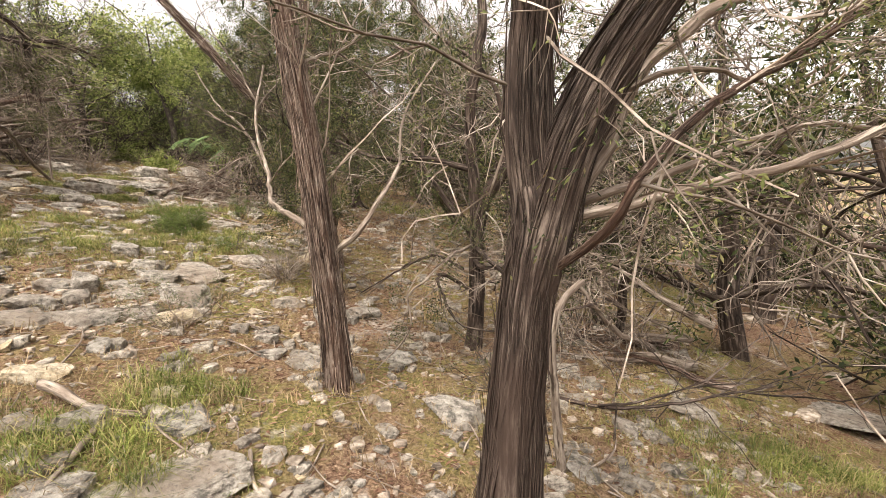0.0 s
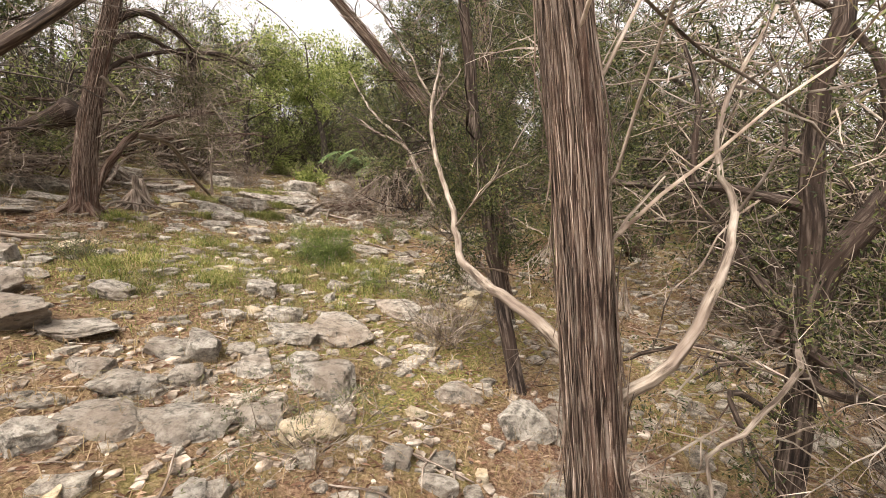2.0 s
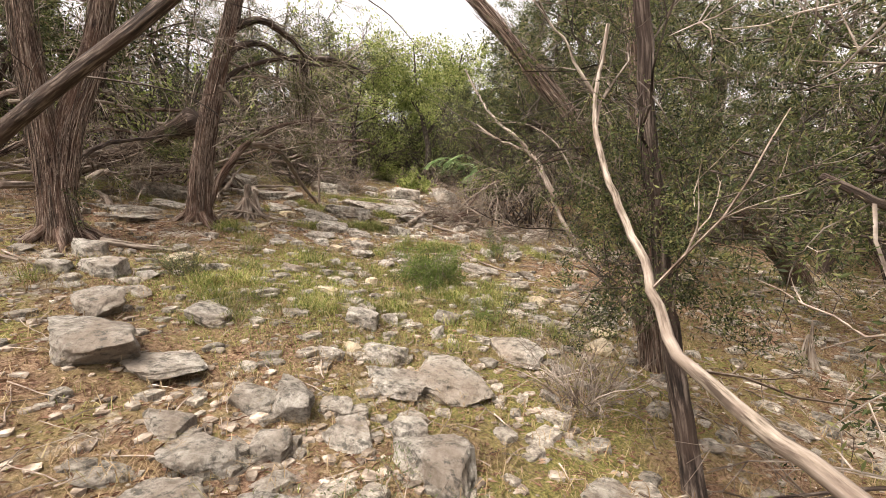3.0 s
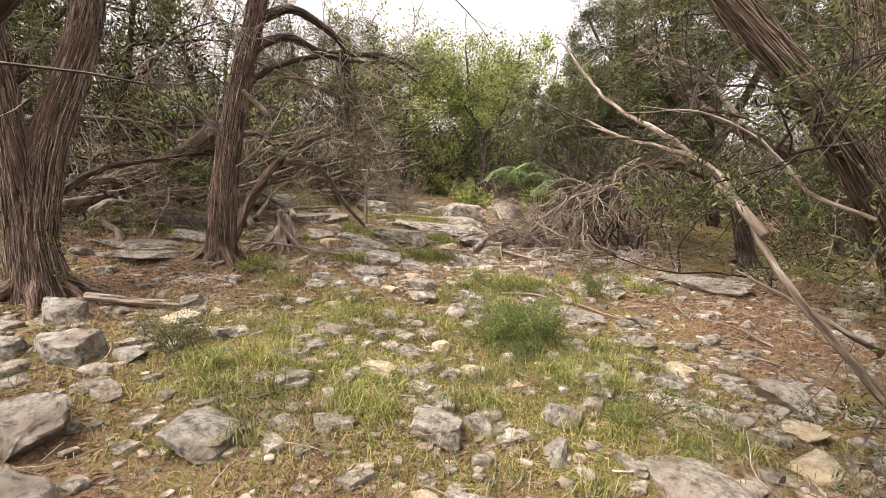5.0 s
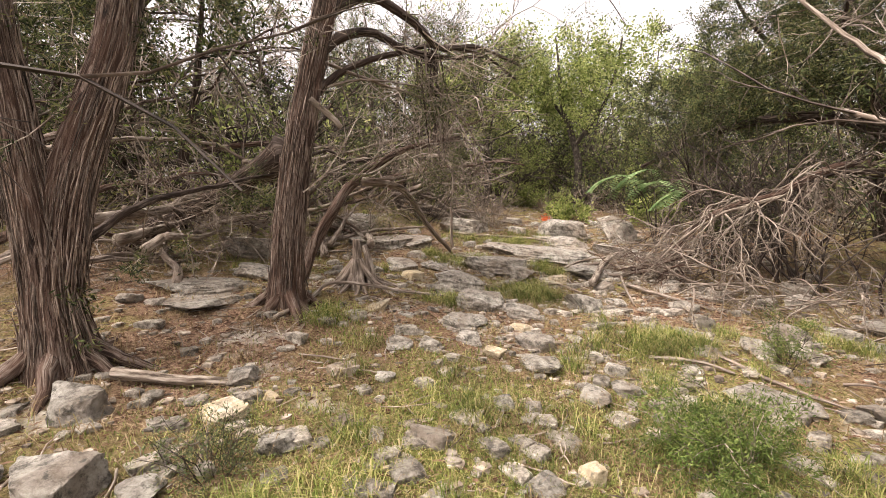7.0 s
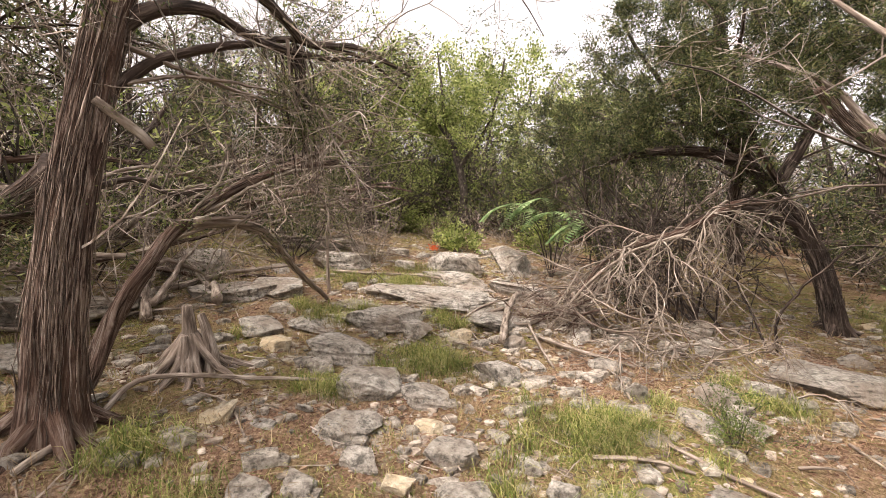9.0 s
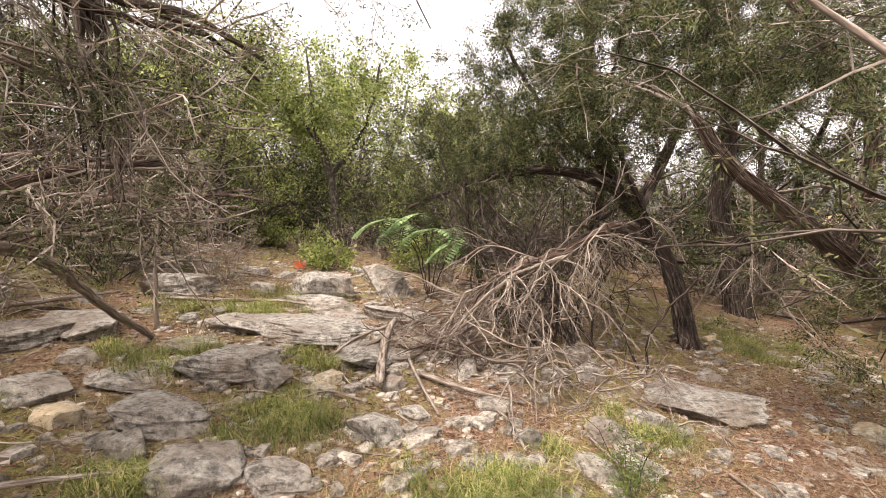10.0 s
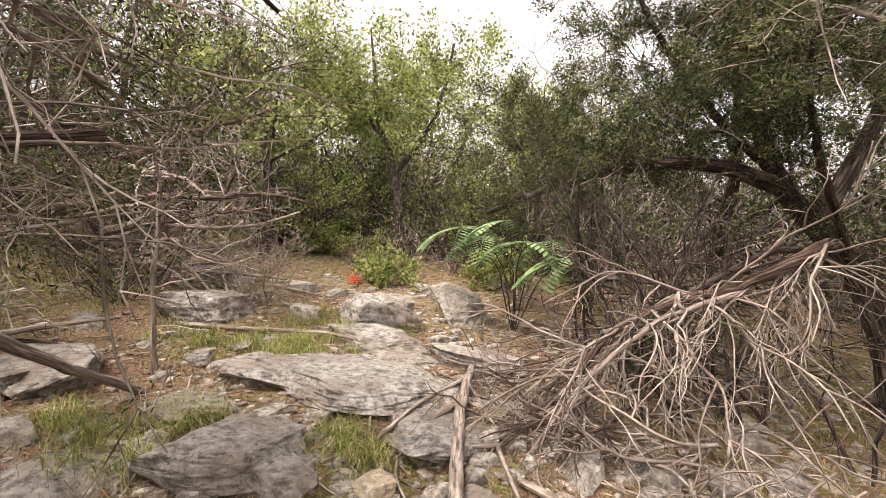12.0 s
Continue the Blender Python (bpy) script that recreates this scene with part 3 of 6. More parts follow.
limb(t4, "limb", [(-6.34, 4.36, 2.23), (-6.55, 4.77, 2.45), (-6.82, 5.30, 2.59), (-7.05, 6.01, 2.76)], 0.03, 0.012, BARKDARK, 10)
limb(t5, "trunk", [(-6.33, 5.59, 1.56), (-6.33, 5.61, 1.80), (-6.30, 5.65, 2.25), (-6.27, 5.73, 2.73), (-6.22, 5.83, 3.22), (-6.18, 5.91, 3.59), (-6.14, 6.02, 4.00), (-6.09, 6.12, 4.52), (-6.05, 6.21, 5.11)], 0.125, 0.07, BARK, 8)
limb(t5, "limb", [(-6.19, 5.91, 3.56), (-6.09, 6.11, 3.77), (-6.02, 6.39, 3.86), (-5.93, 6.80, 3.77), (-5.73, 7.58, 3.83)], 0.052, 0.014, BARKDARK, 14)
limb(t5, "limb", [(-6.21, 5.86, 3.24), (-6.13, 6.14, 3.50), (-6.02, 6.50, 3.64), (-5.91, 6.96, 3.80), (-5.79, 7.58, 3.83), (-5.68, 8.04, 3.69)], 0.036, 0.010, BARKDARK, 14)
limb(t5, "limb", [(-6.20, 5.88, 3.31), (-6.09, 6.23, 3.42), (-5.96, 6.63, 3.44), (-5.89, 7.01, 3.40), (-5.80, 7.45, 3.27)], 0.014, 0.006, GREYWOOD, 14)
limb(t5, "limb", [(-5.93, 6.85, 3.76), (-5.91, 6.97, 3.64), (-5.91, 6.97, 3.35), (-5.90, 6.99, 3.06)], 0.016, 0.004, BARKDARK, 16)
limb(t5, "stem", [(-6.46, 5.79, 1.73), (-6.49, 5.96, 2.05), (-6.41, 6.13, 2.35), (-6.37, 6.35, 2.61), (-6.25, 6.84, 2.91), (-6.04, 7.50, 3.08)], 0.062, 0.022, BARK, 8)
limb(t5, "limb", [(-6.37, 6.35, 2.61), (-6.29, 6.50, 2.82), (-6.24, 6.62, 3.02), (-6.24, 6.62, 3.15)], 0.012, 0.004, DEADWOOD, 4)
limb(t5, "limb", [(-6.33, 6.42, 2.64), (-6.22, 6.79, 2.67), (-6.09, 7.17, 2.73), (-5.96, 7.57, 2.80)], 0.014, 0.006, GREYWOOD, 6)
limb(t5, "limb", [(-6.34, 6.47, 2.68), (-6.17, 6.76, 2.82), (-6.05, 7.14, 2.96), (-5.92, 7.47, 3.03)], 0.014, 0.006, DEADWOOD, 5)
limb(t5, "limb", [(-6.33, 6.42, 2.63), (-6.39, 6.88, 2.60), (-6.55, 7.26, 2.44), (-6.76, 7.75, 2.11), (-6.90, 8.33, 1.77)], 0.040, 0.022, GREYWOOD, 3)
limb(t5, "limb", [(-6.33, 5.83, 2.80), (-6.41, 6.14, 2.90), (-6.57, 6.51, 2.85), (-6.59, 7.17, 3.02)], 0.02, 0.008, BARKDARK, 8)
limb(t6, "trunk", [(-2.05, 11.00, 0.89), (-2.09, 11.01, 1.27), (-2.18, 11.04, 1.82), (-2.35, 11.09, 2.30), (-2.59, 11.17, 2.68), (-2.84, 11.26, 3.15), (-2.99, 11.31, 3.87), (-3.04, 11.32, 4.70), (-3.04, 11.32, 5.79)], 0.115, 0.04, BARKDARK, 14)
limb(t6, "limb", [(-2.78, 11.24, 3.01), (-3.35, 11.00, 3.22), (-3.89, 10.87, 3.26), (-4.52, 11.07, 3.21), (-5.07, 11.36, 3.08), (-5.61, 11.64, 2.93)], 0.08, 0.025, BARKDARK, 14)
limb(t6, "limb", [(-2.32, 11.08, 2.23), (-3.01, 10.37, 2.53), (-3.40, 10.07, 2.43), (-4.01, 9.85, 2.07), (-4.32, 10.06, 1.79), (-4.98, 10.49, 1.31)], 0.038, 0.014, BARKDARK, 6)
limb(t6, "limb", [(-2.59, 11.17, 2.65), (-2.12, 11.34, 3.48), (-1.74, 11.42, 4.38), (-1.52, 11.45, 5.47)], 0.08, 0.03, BARKDARK, 14)
limb(t6, "limb", [(-2.84, 11.26, 3.15), (-3.54, 10.86, 3.79), (-3.92, 10.56, 4.36), (-4.14, 10.42, 4.91)], 0.05, 0.015, BARKDARK, 14)
limb(t6, "limb", [(-2.93, 11.29, 3.58), (-3.47, 12.09, 3.75), (-4.31, 12.79, 4.01), (-5.11, 13.37, 4.45)], 0.04, 0.012, BARKDARK, 14)
limb(t6, "limb", [(-2.35, 11.09, 2.30), (-3.05, 10.06, 3.59), (-3.05, 9.43, 4.10), (-2.96, 9.19, 4.61)], 0.04, 0.012, BARKDARK, 14)
limb(t7, "trunk", [(-0.55, 13.38, 0.81), (-0.61, 13.40, 1.39), (-0.72, 13.45, 2.15), (-0.80, 13.48, 2.73), (-0.67, 13.43, 3.76), (-0.59, 13.39, 5.12), (-0.58, 13.39, 6.55)], 0.2, 0.08, BARKDARK, 10)
limb(t7, "limb", [(-0.72, 13.45, 1.82), (-1.26, 13.67, 1.85), (-1.92, 14.16, 1.83)], 0.07, 0.04, BARKDARK, 3)
limb(t7, "limb", [(-0.68, 13.43, 1.96), (-0.15, 13.21, 2.14), (0.59, 13.13, 2.93), (0.98, 13.07, 4.05)], 0.08, 0.03, BARKDARK, 10)
limb(t9, "trunk", [(0.45, 10.75, 0.35), (0.25, 10.55, 0.80), (-0.34, 10.12, 1.48), (-1.30, 9.42, 2.18), (-2.42, 8.65, 2.90), (-2.75, 8.42, 3.25)], 0.17, 0.03, BARK, 10)
limb(t9, "limb", [(-1.32, 9.43, 2.28), (-1.17, 9.34, 2.96), (-1.32, 9.19, 3.47), (-1.69, 9.20, 4.05), (-1.90, 9.21, 4.45)], 0.08, 0.03, BARK, 14)
limb(t9, "limb", [(-1.39, 9.48, 2.37), (-1.26, 9.04, 2.72), (-1.22, 8.66, 2.95), (-1.18, 8.39, 3.01)], 0.028, 0.01, GREYWOOD, 14)
limb(t9, "limb", [(-1.85, 9.30, 2.76), (-1.70, 8.84, 2.72), (-1.50, 8.60, 2.25), (-1.36, 8.51, 1.99)], 0.016, 0.006, GREYWOOD, 14)
limb(t9, "limb", [(-2.10, 9.22, 2.90), (-2.13, 9.00, 2.11), (-1.59, 9.01, 1.75), (-1.04, 8.89, 1.43)], 0.012, 0.005, GREYWOOD, 10)
limb(t9, "limb", [(-2.18, 9.15, 2.90), (-2.52, 9.26, 3.47), (-2.97, 9.42, 3.81), (-3.33, 9.53, 4.02)], 0.035, 0.01, GREYWOOD, 14)
limb(td, "trunk", [(-1.40, 5.87, 0.35), (-1.43, 5.84, 0.80), (-1.55, 5.65, 1.60), (-1.88, 5.30, 2.30), (-2.20, 5.12, 2.76), (-2.55, 4.93, 3.23), (-3.05, 4.65, 3.90)], 0.085, 0.025, BARK, 6)
limb(td, "stem", [(-1.44, 5.83, 0.95), (-1.46, 5.95, 1.50), (-1.55, 6.10, 2.30), (-1.62, 6.20, 3.10), (-1.68, 6.30, 3.90)], 0.1, 0.06, BARK, 14)
limb(td, "limb", [(-1.50, 5.62, 0.95), (-1.72, 5.46, 1.28), (-1.95, 5.40, 1.62), (-2.12, 5.46, 1.92), (-2.26, 5.60, 2.14), (-2.50, 5.78, 2.28), (-2.75, 5.98, 2.40), (-3.02, 6.22, 2.57)], 0.021, 0.009, GREYWOOD, 8)
limb(td, "limb", [(-2.05, 5.40, 1.84), (-2.30, 5.66, 2.18), (-2.55, 5.85, 2.44), (-2.85, 6.10, 2.72), (-3.20, 6.35, 3.14)], 0.022, 0.007, GREYWOOD, 6)
limb(td, "limb", [(-1.73, 5.25, 1.90), (-1.93, 5.35, 2.02), (-2.10, 5.45, 2.24), (-2.34, 5.55, 2.42), (-2.71, 5.75, 2.50)], 0.009, 0.003, DEADWOOD, 8)
limb(td, "limb", [(-1.54, 6.12, 1.20), (-1.70, 5.97, 1.33), (-1.94, 5.98, 1.50), (-2.16, 6.08, 1.60)], 0.018, 0.006, DEADWOOD, 6)
limb(tt, "trunk", [(-1.12, 4.45, 0.31), (-1.16, 4.45, 0.61), (-1.24, 4.44, 1.08), (-1.31, 4.44, 1.51), (-1.36, 4.44, 1.93), (-1.39, 4.44, 2.40), (-1.44, 4.44, 2.86), (-1.48, 4.43, 3.45)], 0.055, 0.03, BARKDARK, 14)
limb(t8, "trunk", [(-7.50, 13.48, 2.18), (-7.61, 13.42, 2.59), (-7.55, 13.45, 3.30), (-7.67, 13.40, 4.00), (-7.82, 13.33, 4.64), (-7.85, 13.31, 5.37), (-7.89, 13.29, 6.13)], 0.12, 0.012, OAKBARK, 12)
limb(t8, "limb", [(-7.59, 13.43, 2.39), (-7.95, 13.49, 2.66), (-8.33, 13.53, 3.03), (-8.81, 13.53, 3.77), (-9.13, 13.60, 4.52)], 0.07, 0.012, OAKBARK, 12)
limb(t8, "limb", [(-7.61, 13.42, 3.71), (-7.05, 13.46, 4.38), (-6.72, 13.51, 5.06), (-6.52, 13.49, 5.73)], 0.05, 0.02, OAKBARK, 12)
limb(t8, "limb", [(-7.53, 13.46, 2.34), (-7.05, 13.46, 2.57), (-6.36, 13.67, 2.96), (-5.87, 13.90, 3.47)], 0.05, 0.02, OAKBARK, 12)
limb(t8, "limb", [(-7.74, 13.36, 4.30), (-8.26, 13.45, 4.94), (-8.83, 13.41, 5.46), (-9.41, 13.36, 5.77)], 0.05, 0.015, OAKBARK, 12)
limb(dkl, "trunk", [(-6.93, 6.05, 2.93), (-7.22, 5.91, 2.79), (-7.61, 5.76, 2.63), (-8.02, 5.61, 2.49), (-8.38, 5.31, 2.35)], 0.13, 0.06, BARKDARK, 14)
limb(t5, "limb", [(-6.12, 6.2, 4.35), (-5.5, 6.9, 4.75), (-4.9, 7.3, 4.45), (-4.5, 7.5, 4.0), (-4.35, 7.6, 3.7)], 0.02, 0.003, BARKDARK, 5)
limb(tl, "trunk", [(-6.12, 2.80, 1.25), (-5.9, 2.88, 1.5), (-5.2, 3.12, 1.95), (-4.45, 3.4, 2.45), (-3.67, 3.68, 2.94), (-2.9, 3.95, 3.55)], 0.075, 0.028, BARKDARK, 6)
limb(dkl, "trunk", [(-8.3, 5.36, 2.37), (-8.6, 5.18, 2.15), (-8.95, 5.0, 1.85)], 0.075, 0.10, BARKDARK, 0)

shred = random.Random(51)
for k in range(16):
    sx, sy, sz = -5.91 + shred.uniform(-0.05, 0.05), 6.97 + shred.uniform(-0.14, 0.14), 3.80 + shred.uniform(-0.06, 0.02)
    drop = shred.uniform(0.45, 1.0)
    limb(t5, "limb", [(sx, sy, sz), (sx + shred.uniform(-0.05, 0.05), sy + shred.uniform(-0.06, 0.06), sz - drop * 0.5), (sx + shred.uniform(-0.1, 0.1), sy + shred.uniform(-0.12, 0.12), sz - drop)], shred.uniform(0.006, 0.014), 0.003, BARKDARK if k % 3 else GREYWOOD, 2)
limb(t5, "limb", [(-6.12, 6.04, 3.95), (-6.0, 6.35, 4.12), (-5.9, 6.75, 4.0), (-5.85, 7.05, 3.84), (-5.75, 7.5, 3.92), (-5.6, 8.0, 3.8)], 0.056, 0.014, BARKDARK, 10)
limb(t5, "limb", [(-6.16, 5.95, 3.55), (-6.05, 6.4, 3.45), (-5.95, 6.9, 3.36), (-5.85, 7.4, 3.2)], 0.018, 0.006, GREYWOOD, 8)
roots(t5, -6.33, 5.6, 7, 0.45, 0.06, BARK, 3, top=0.22)
roots(t4, -6.28, 4.2, 8, 0.55, 0.06, BARK, 4, top=0.22)
roots(t1, 0.17, 1.52, 5, 0.25, 0.04, BARK, 5, top=0.12)
roots(t2, -0.7, 2.74, 5, 0.15, 0.03, BARK, 6, top=0.10)
roots(t6, -2.06, 11.0, 5, 0.4, 0.05, BARKDARK, 7, top=0.2)

crown_twigs(t3, [(0.5, 3.6, 0.8, 0.6, 0.5), (0.3, 3.8, 1.2, 0.7, 0.7), (1.0, 3.7, 1.1, 0.6, 0.5), (0.7, 3.9, 2.2, 1.1, 0.7), (-0.2, 4.2, 2.6, 1.0, 0.7), (1.6, 3.9, 1.6, 0.9, 0.6)], 34, 31, 0.55)
crown_twigs(t1, [(1.6, 2.3, 2.3, 1.0, 0.5), (2.3, 2.6, 1.8, 0.9, 0.6), (0.6, 1.8, 3.0, 1.2, 0.5), (2.4, 2.2, 1.5, 0.7, 0.6)], 22, 32, 0.6)
crown_twigs(t2, [(-1.0, 2.9, 3.4, 1.0, 0.5)], 30, 33)
crown_twigs(t4, [(-6.4, 4.0, 4.9, 1.5, 0.8), (-6.5, 5.0, 4.5, 1.2, 0.7), (-7.4, 3.6, 4.2, 1.1, 0.8)], 40, 34)
crown_twigs(t5, [(-6.2, 6.2, 5.0, 1.4, 0.8), (-6.3, 7.2, 3.2, 0.6, 0.7)], 45, 35)
crown_twigs(t6, [(-3.0, 11.0, 4.6, 1.7, 1.2), (-3.9, 10.7, 3.8, 1.2, 0.6), (-2.6, 10.0, 4.3, 1.2, 0.9), (-2.2, 11.2, 5.6, 1.5, 0.9),
                 (-4.6, 11.3, 3.5, 0.9, 0.5), (-1.4, 10.8, 4.4, 1.2, 0.8)], 66, 36, 0.6)
crown_twigs(t7, [(-0.6, 13.4, 5.0, 1.8, 1.2), (0.4, 13.2, 4.0, 1.3, 0.9)], 55, 37, 0.7)
crown_twigs(t9, [(-1.4, 9.2, 4.2, 1.3, 0.8), (-2.6, 8.6, 3.9, 1.0, 0.7), (-0.6, 8.9, 3.3, 1.1, 0.8), (-0.7, 8.8, 2.2, 0.8, 0.6)], 60, 38, 0.6)
crown_twigs(td, [(-1.7, 6.5, 3.5, 1.1, 0.8), (-2.0, 6.6, 2.5, 0.8, 0.7), (-0.6, 6.3, 3.0, 1.1, 0.9), (-0.4, 6.5, 1.8, 0.9, 0.7)], 55, 39, 0.6)
crown_twigs(tt, [(-1.5, 4.6, 2.5, 0.5, 0.9), (-1.4, 4.6, 1.6, 0.35, 0.5)], 50, 40, 0.45, 0.005)
crown_twigs(t8, [(-7.7, 13.3, 5.4, 1.4, 0.9), (-8.9, 13.5, 4.6, 1.2, 0.9), (-6.6, 13.5, 5.0, 1.1, 0.9), (-9.0, 13.5, 5.6, 1.0, 0.6)], 55, 41, 0.6)
crown_twigs(dkl, [(-7.4, 5.9, 2.7, 0.6, 0.5), (-8.0, 5.7, 2.4, 0.7, 0.6)], 30, 42, 0.7)

finish(t1, TWIGS, JUNIPER, 22, share=0.3, seed=1, strip_mat=BARKDARK)
finish(t2, TWIGS, JUNIPER, 24, share=0.4, seed=2)
finish(t3, TWIGS, JUNIPER, 24, share=0.22, seed=3, strip_mat=BARKDARK)
finish(t4, TWIGS, JUNIPER, 36, share=0.55, seed=4, length=0.045, width=0.005, spread=0.05)
finish(t5, TWIGS, JUNIPER, 26, share=0.3, seed=5)
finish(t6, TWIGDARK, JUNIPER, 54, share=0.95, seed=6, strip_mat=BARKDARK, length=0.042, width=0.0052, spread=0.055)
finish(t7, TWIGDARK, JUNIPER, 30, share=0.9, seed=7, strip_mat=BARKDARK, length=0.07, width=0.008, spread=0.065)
finish(t9, TWIGS, JUNIPER, 42, share=0.62, seed=8, length=0.036, width=0.0034, spread=0.042)
finish(td, TWIGDARK, JUNIPER, 34, share=0.36, seed=9, length=0.036, width=0.0034, spread=0.042)
finish(tt, TWIGDARK, JUNIPER, 30, share=0.6, seed=10)
finish(t8, TWIGDARK, OAKLEAF, 13, spread=0.14, length=0.065, width=0.019, share=0.68, seed=11)
finish(tl, TWIGDARK, None, seed=13)
finish(dkl, TWIGS, None, seed=12)


# ---- the wood around: a few grown trees, set out again and again ----
def grown(name, label, seed, tall, stems, bark, twigm, leaf, per, length, width, share, group):
    r = np.random.default_rng(seed)
    ob = new(name)
    tagged(ob, label, "tree", group)
    EXTRA[ob] = (Tubes(), [], Tubes())
    tubes, tips, _ = EXTRA[ob]
    for s in range(stems):
        a = 6.28 * s / stems + r.uniform(0, 1)
        lean = r.uniform(0.08, 0.35)
        p = wander((0.08 * math.cos(a), 0.08 * math.sin(a), -0.25), (lean * math.cos(a), lean * math.sin(a), 1), tall * r.uniform(0.8, 1.0), 9, 0.10, r)
        r0 = tall * 0.020 / stems ** 0.35
        t = Tubes()
        rad = np.linspace(r0 * 1.3, 0.010, len(p))
        t.add(p, rad, 12, 0.08, 1.0, seed + s)
        t.obj("trunk", bark, ob)
        for b in range(11):
            i = r.integers(2, len(p) - 1)
            d = unit(np.array([math.cos(b * 2.4 + s), math.sin(b * 2.4 + s), r.uniform(-0.15, 0.6)]))
            L = tall * r.uniform(0.22, 0.42)
            q = wander(p[i], d, L, 6, 0.16, r, 0.02)
            t = Tubes()
            t.add(q, np.linspace(rad[i] * 0.45, 0.008, len(q)), 6)
            t.obj("limb", bark, ob)
            high = (p[i][2] / tall) > 0.35
            for k in range(7):
                j = r.integers(1, len(q) - 1)
                twig(tubes, q[j], unit(q[j + 1] - q[j] + r.normal(0, 0.6, 3)), r.uniform(0.45, 1.0), 0.010, r, 1, 0.28, 0.0, tips if high or r.random() < 0.25 else None)
        for k in range(16):
            i = r.integers(len(p) // 2, len(p))
            twig(tubes, p[i], unit(r.normal(0, 1, 3) + np.array([0, 0, 0.8])), r.uniform(0.4, 0.9), 0.01, r, 1, 0.28, 0.0, tips)
    tagged(tubes.obj("brushwood", twigm, ob), "bare brittle twigs", kind="stuff")
    keep = clumped(tips, share, r, 1.3)
    tagged(leaf_mesh("crown", np.array([t[0] for t in keep]), np.array([t[1] for t in keep]), per, 0.075 if leaf is JUNIPER else 0.14, length, width, leaf, ob, r), kind="stuff")
    return ob


junipers = [grown("juniper_tree", "shaggy dark green juniper in the surrounding wood", 100 + i, 4.6, 1 + i % 3, BARKDARK, TWIGS if i % 2 else TWIGDARK, JUNIPER, 36, 0.066, 0.0078, 0.54, "junipers in the wood") for i in range(4)]
snags = [grown("dead_juniper", "half-dead juniper full of bare grey twigs", 120 + i, 3.9, 2 + i, BARKDARK, TWIGS, JUNIPER, 16, 0.08, 0.014, 0.2, "junipers in the wood") for i in range(2)]
oaks = [grown("oak_tree", "bright green young oak in the wood", 140 + i, 4.8, 1 + i, OAKBARK, TWIGDARK, OAKLEAF, 14, 0.09, 0.028, 0.56, "oaks in the wood") for i in range(2)]

placed = []


def far_enough(x, y, gap):
    return all((x - a) ** 2 + (y - b) ** 2 > gap * gap for a, b in placed)


SOURCES = [*junipers, *snags, *oaks]
used = set()


def plant(src, x, y, size, turn):
    placed.append((x, y))
    m = pose(x, y, float(ground_z(x, y)) - 0.05, 0, 0, turn)
    if src in used:
        ob = copy_thing(src, m)
    else:
        used.add(src)
        ob = src
        ob.matrix_basis = m
    ob.scale = (size, size, size)
    return ob


tr = random.Random(5)
plant(junipers[0], 0.9, 12.3, 1.1, 0)
# bright oaks that close the clearing
for i, (x, y, s) in enumerate(((-9.6, 14.6, 1.0), (-6.0, 16.6, 0.95), (-11.5, 13.0, 1.05), (-8.6, 17.6, 1.15), (-4.2, 17.8, 0.9), (-12.6, 16.2, 1.2), (-10.4, 11.8, 0.75))):
    plant(oaks[i % 2], x, y, s, tr.uniform(0, 360))
# dead thicket on the uphill side
for i, (x, y, s) in enumerate(((-9.8, 6.0, 1.1), (-10.8, 7.8, 1.2), (-10.3, 4.0, 1.2), (-8.6, 1.0, 1.1))):
    plant(snags[i % 2], x, y, s, tr.uniform(0, 360))
for i, (x, y, s) in enumerate(((-9.3, 6.9, 0.8), (-9.8, 4.6, 0.9), (-11.2, 9.2, 1.0), (-11.8, 6.4, 1.2))):
    plant(junipers[i % 4], x, y, s, tr.uniform(0, 360))
for i, (x, y, s) in enumerate(((-9.9, 10.4, 0.95), (-9.0, 11.6, 0.75), (-10.9, 11.6, 1.1))):
    plant((junipers[1], oaks[0], junipers[2])[i], x, y, s, tr.uniform(0, 360))
# shady junipers downhill
for i, (x, y, s) in enumerate(((1.6, 6.6, 0.9), (2.6, 8.6, 1.0), (2.2, 7.2, 0.75), (3.2, 4.8, 1.0), (3.6, 2.2, 1.0), (2.0, 11.6, 1.0), (-2.6, 14.6, 1.0), (1.0, 15.8, 1.1), (3.0, 13.6, 1.1), (4.6, 6.8, 1.2), (1.9, 5.2, 0.65))):
    plant((junipers + snags)[i % 6], x, y, s * 1.2, tr.uniform(0, 360))
tries = 0
while len(placed) < 90 and tries < 6000:
    tries += 1
    a, d = tr.uniform(0, 2 * math.pi), tr.uniform(9.5, 34)
    x, y = -3.5 + d * math.sin(a), 6 + d * math.cos(a)
    if y < -1 and tr.random() < 0.75:
        continue
    if -8.5 < x < 5 and -3 < y < 16 or not far_enough(x, y, 1.9):
        continue
    gap = math.degrees(math.atan2(-(x + 4.3), y - 6.3))
    size = tr.uniform(0.9, 1.35)
    if 0 < gap < 48 and d < 24:
        size = min(size, (1.2 + 0.28 * d) / 5.0)
    plant(tr.choice(oaks + junipers if 0 < gap < 50 else junipers + junipers + snags), x, y, size, tr.uniform(0, 360))


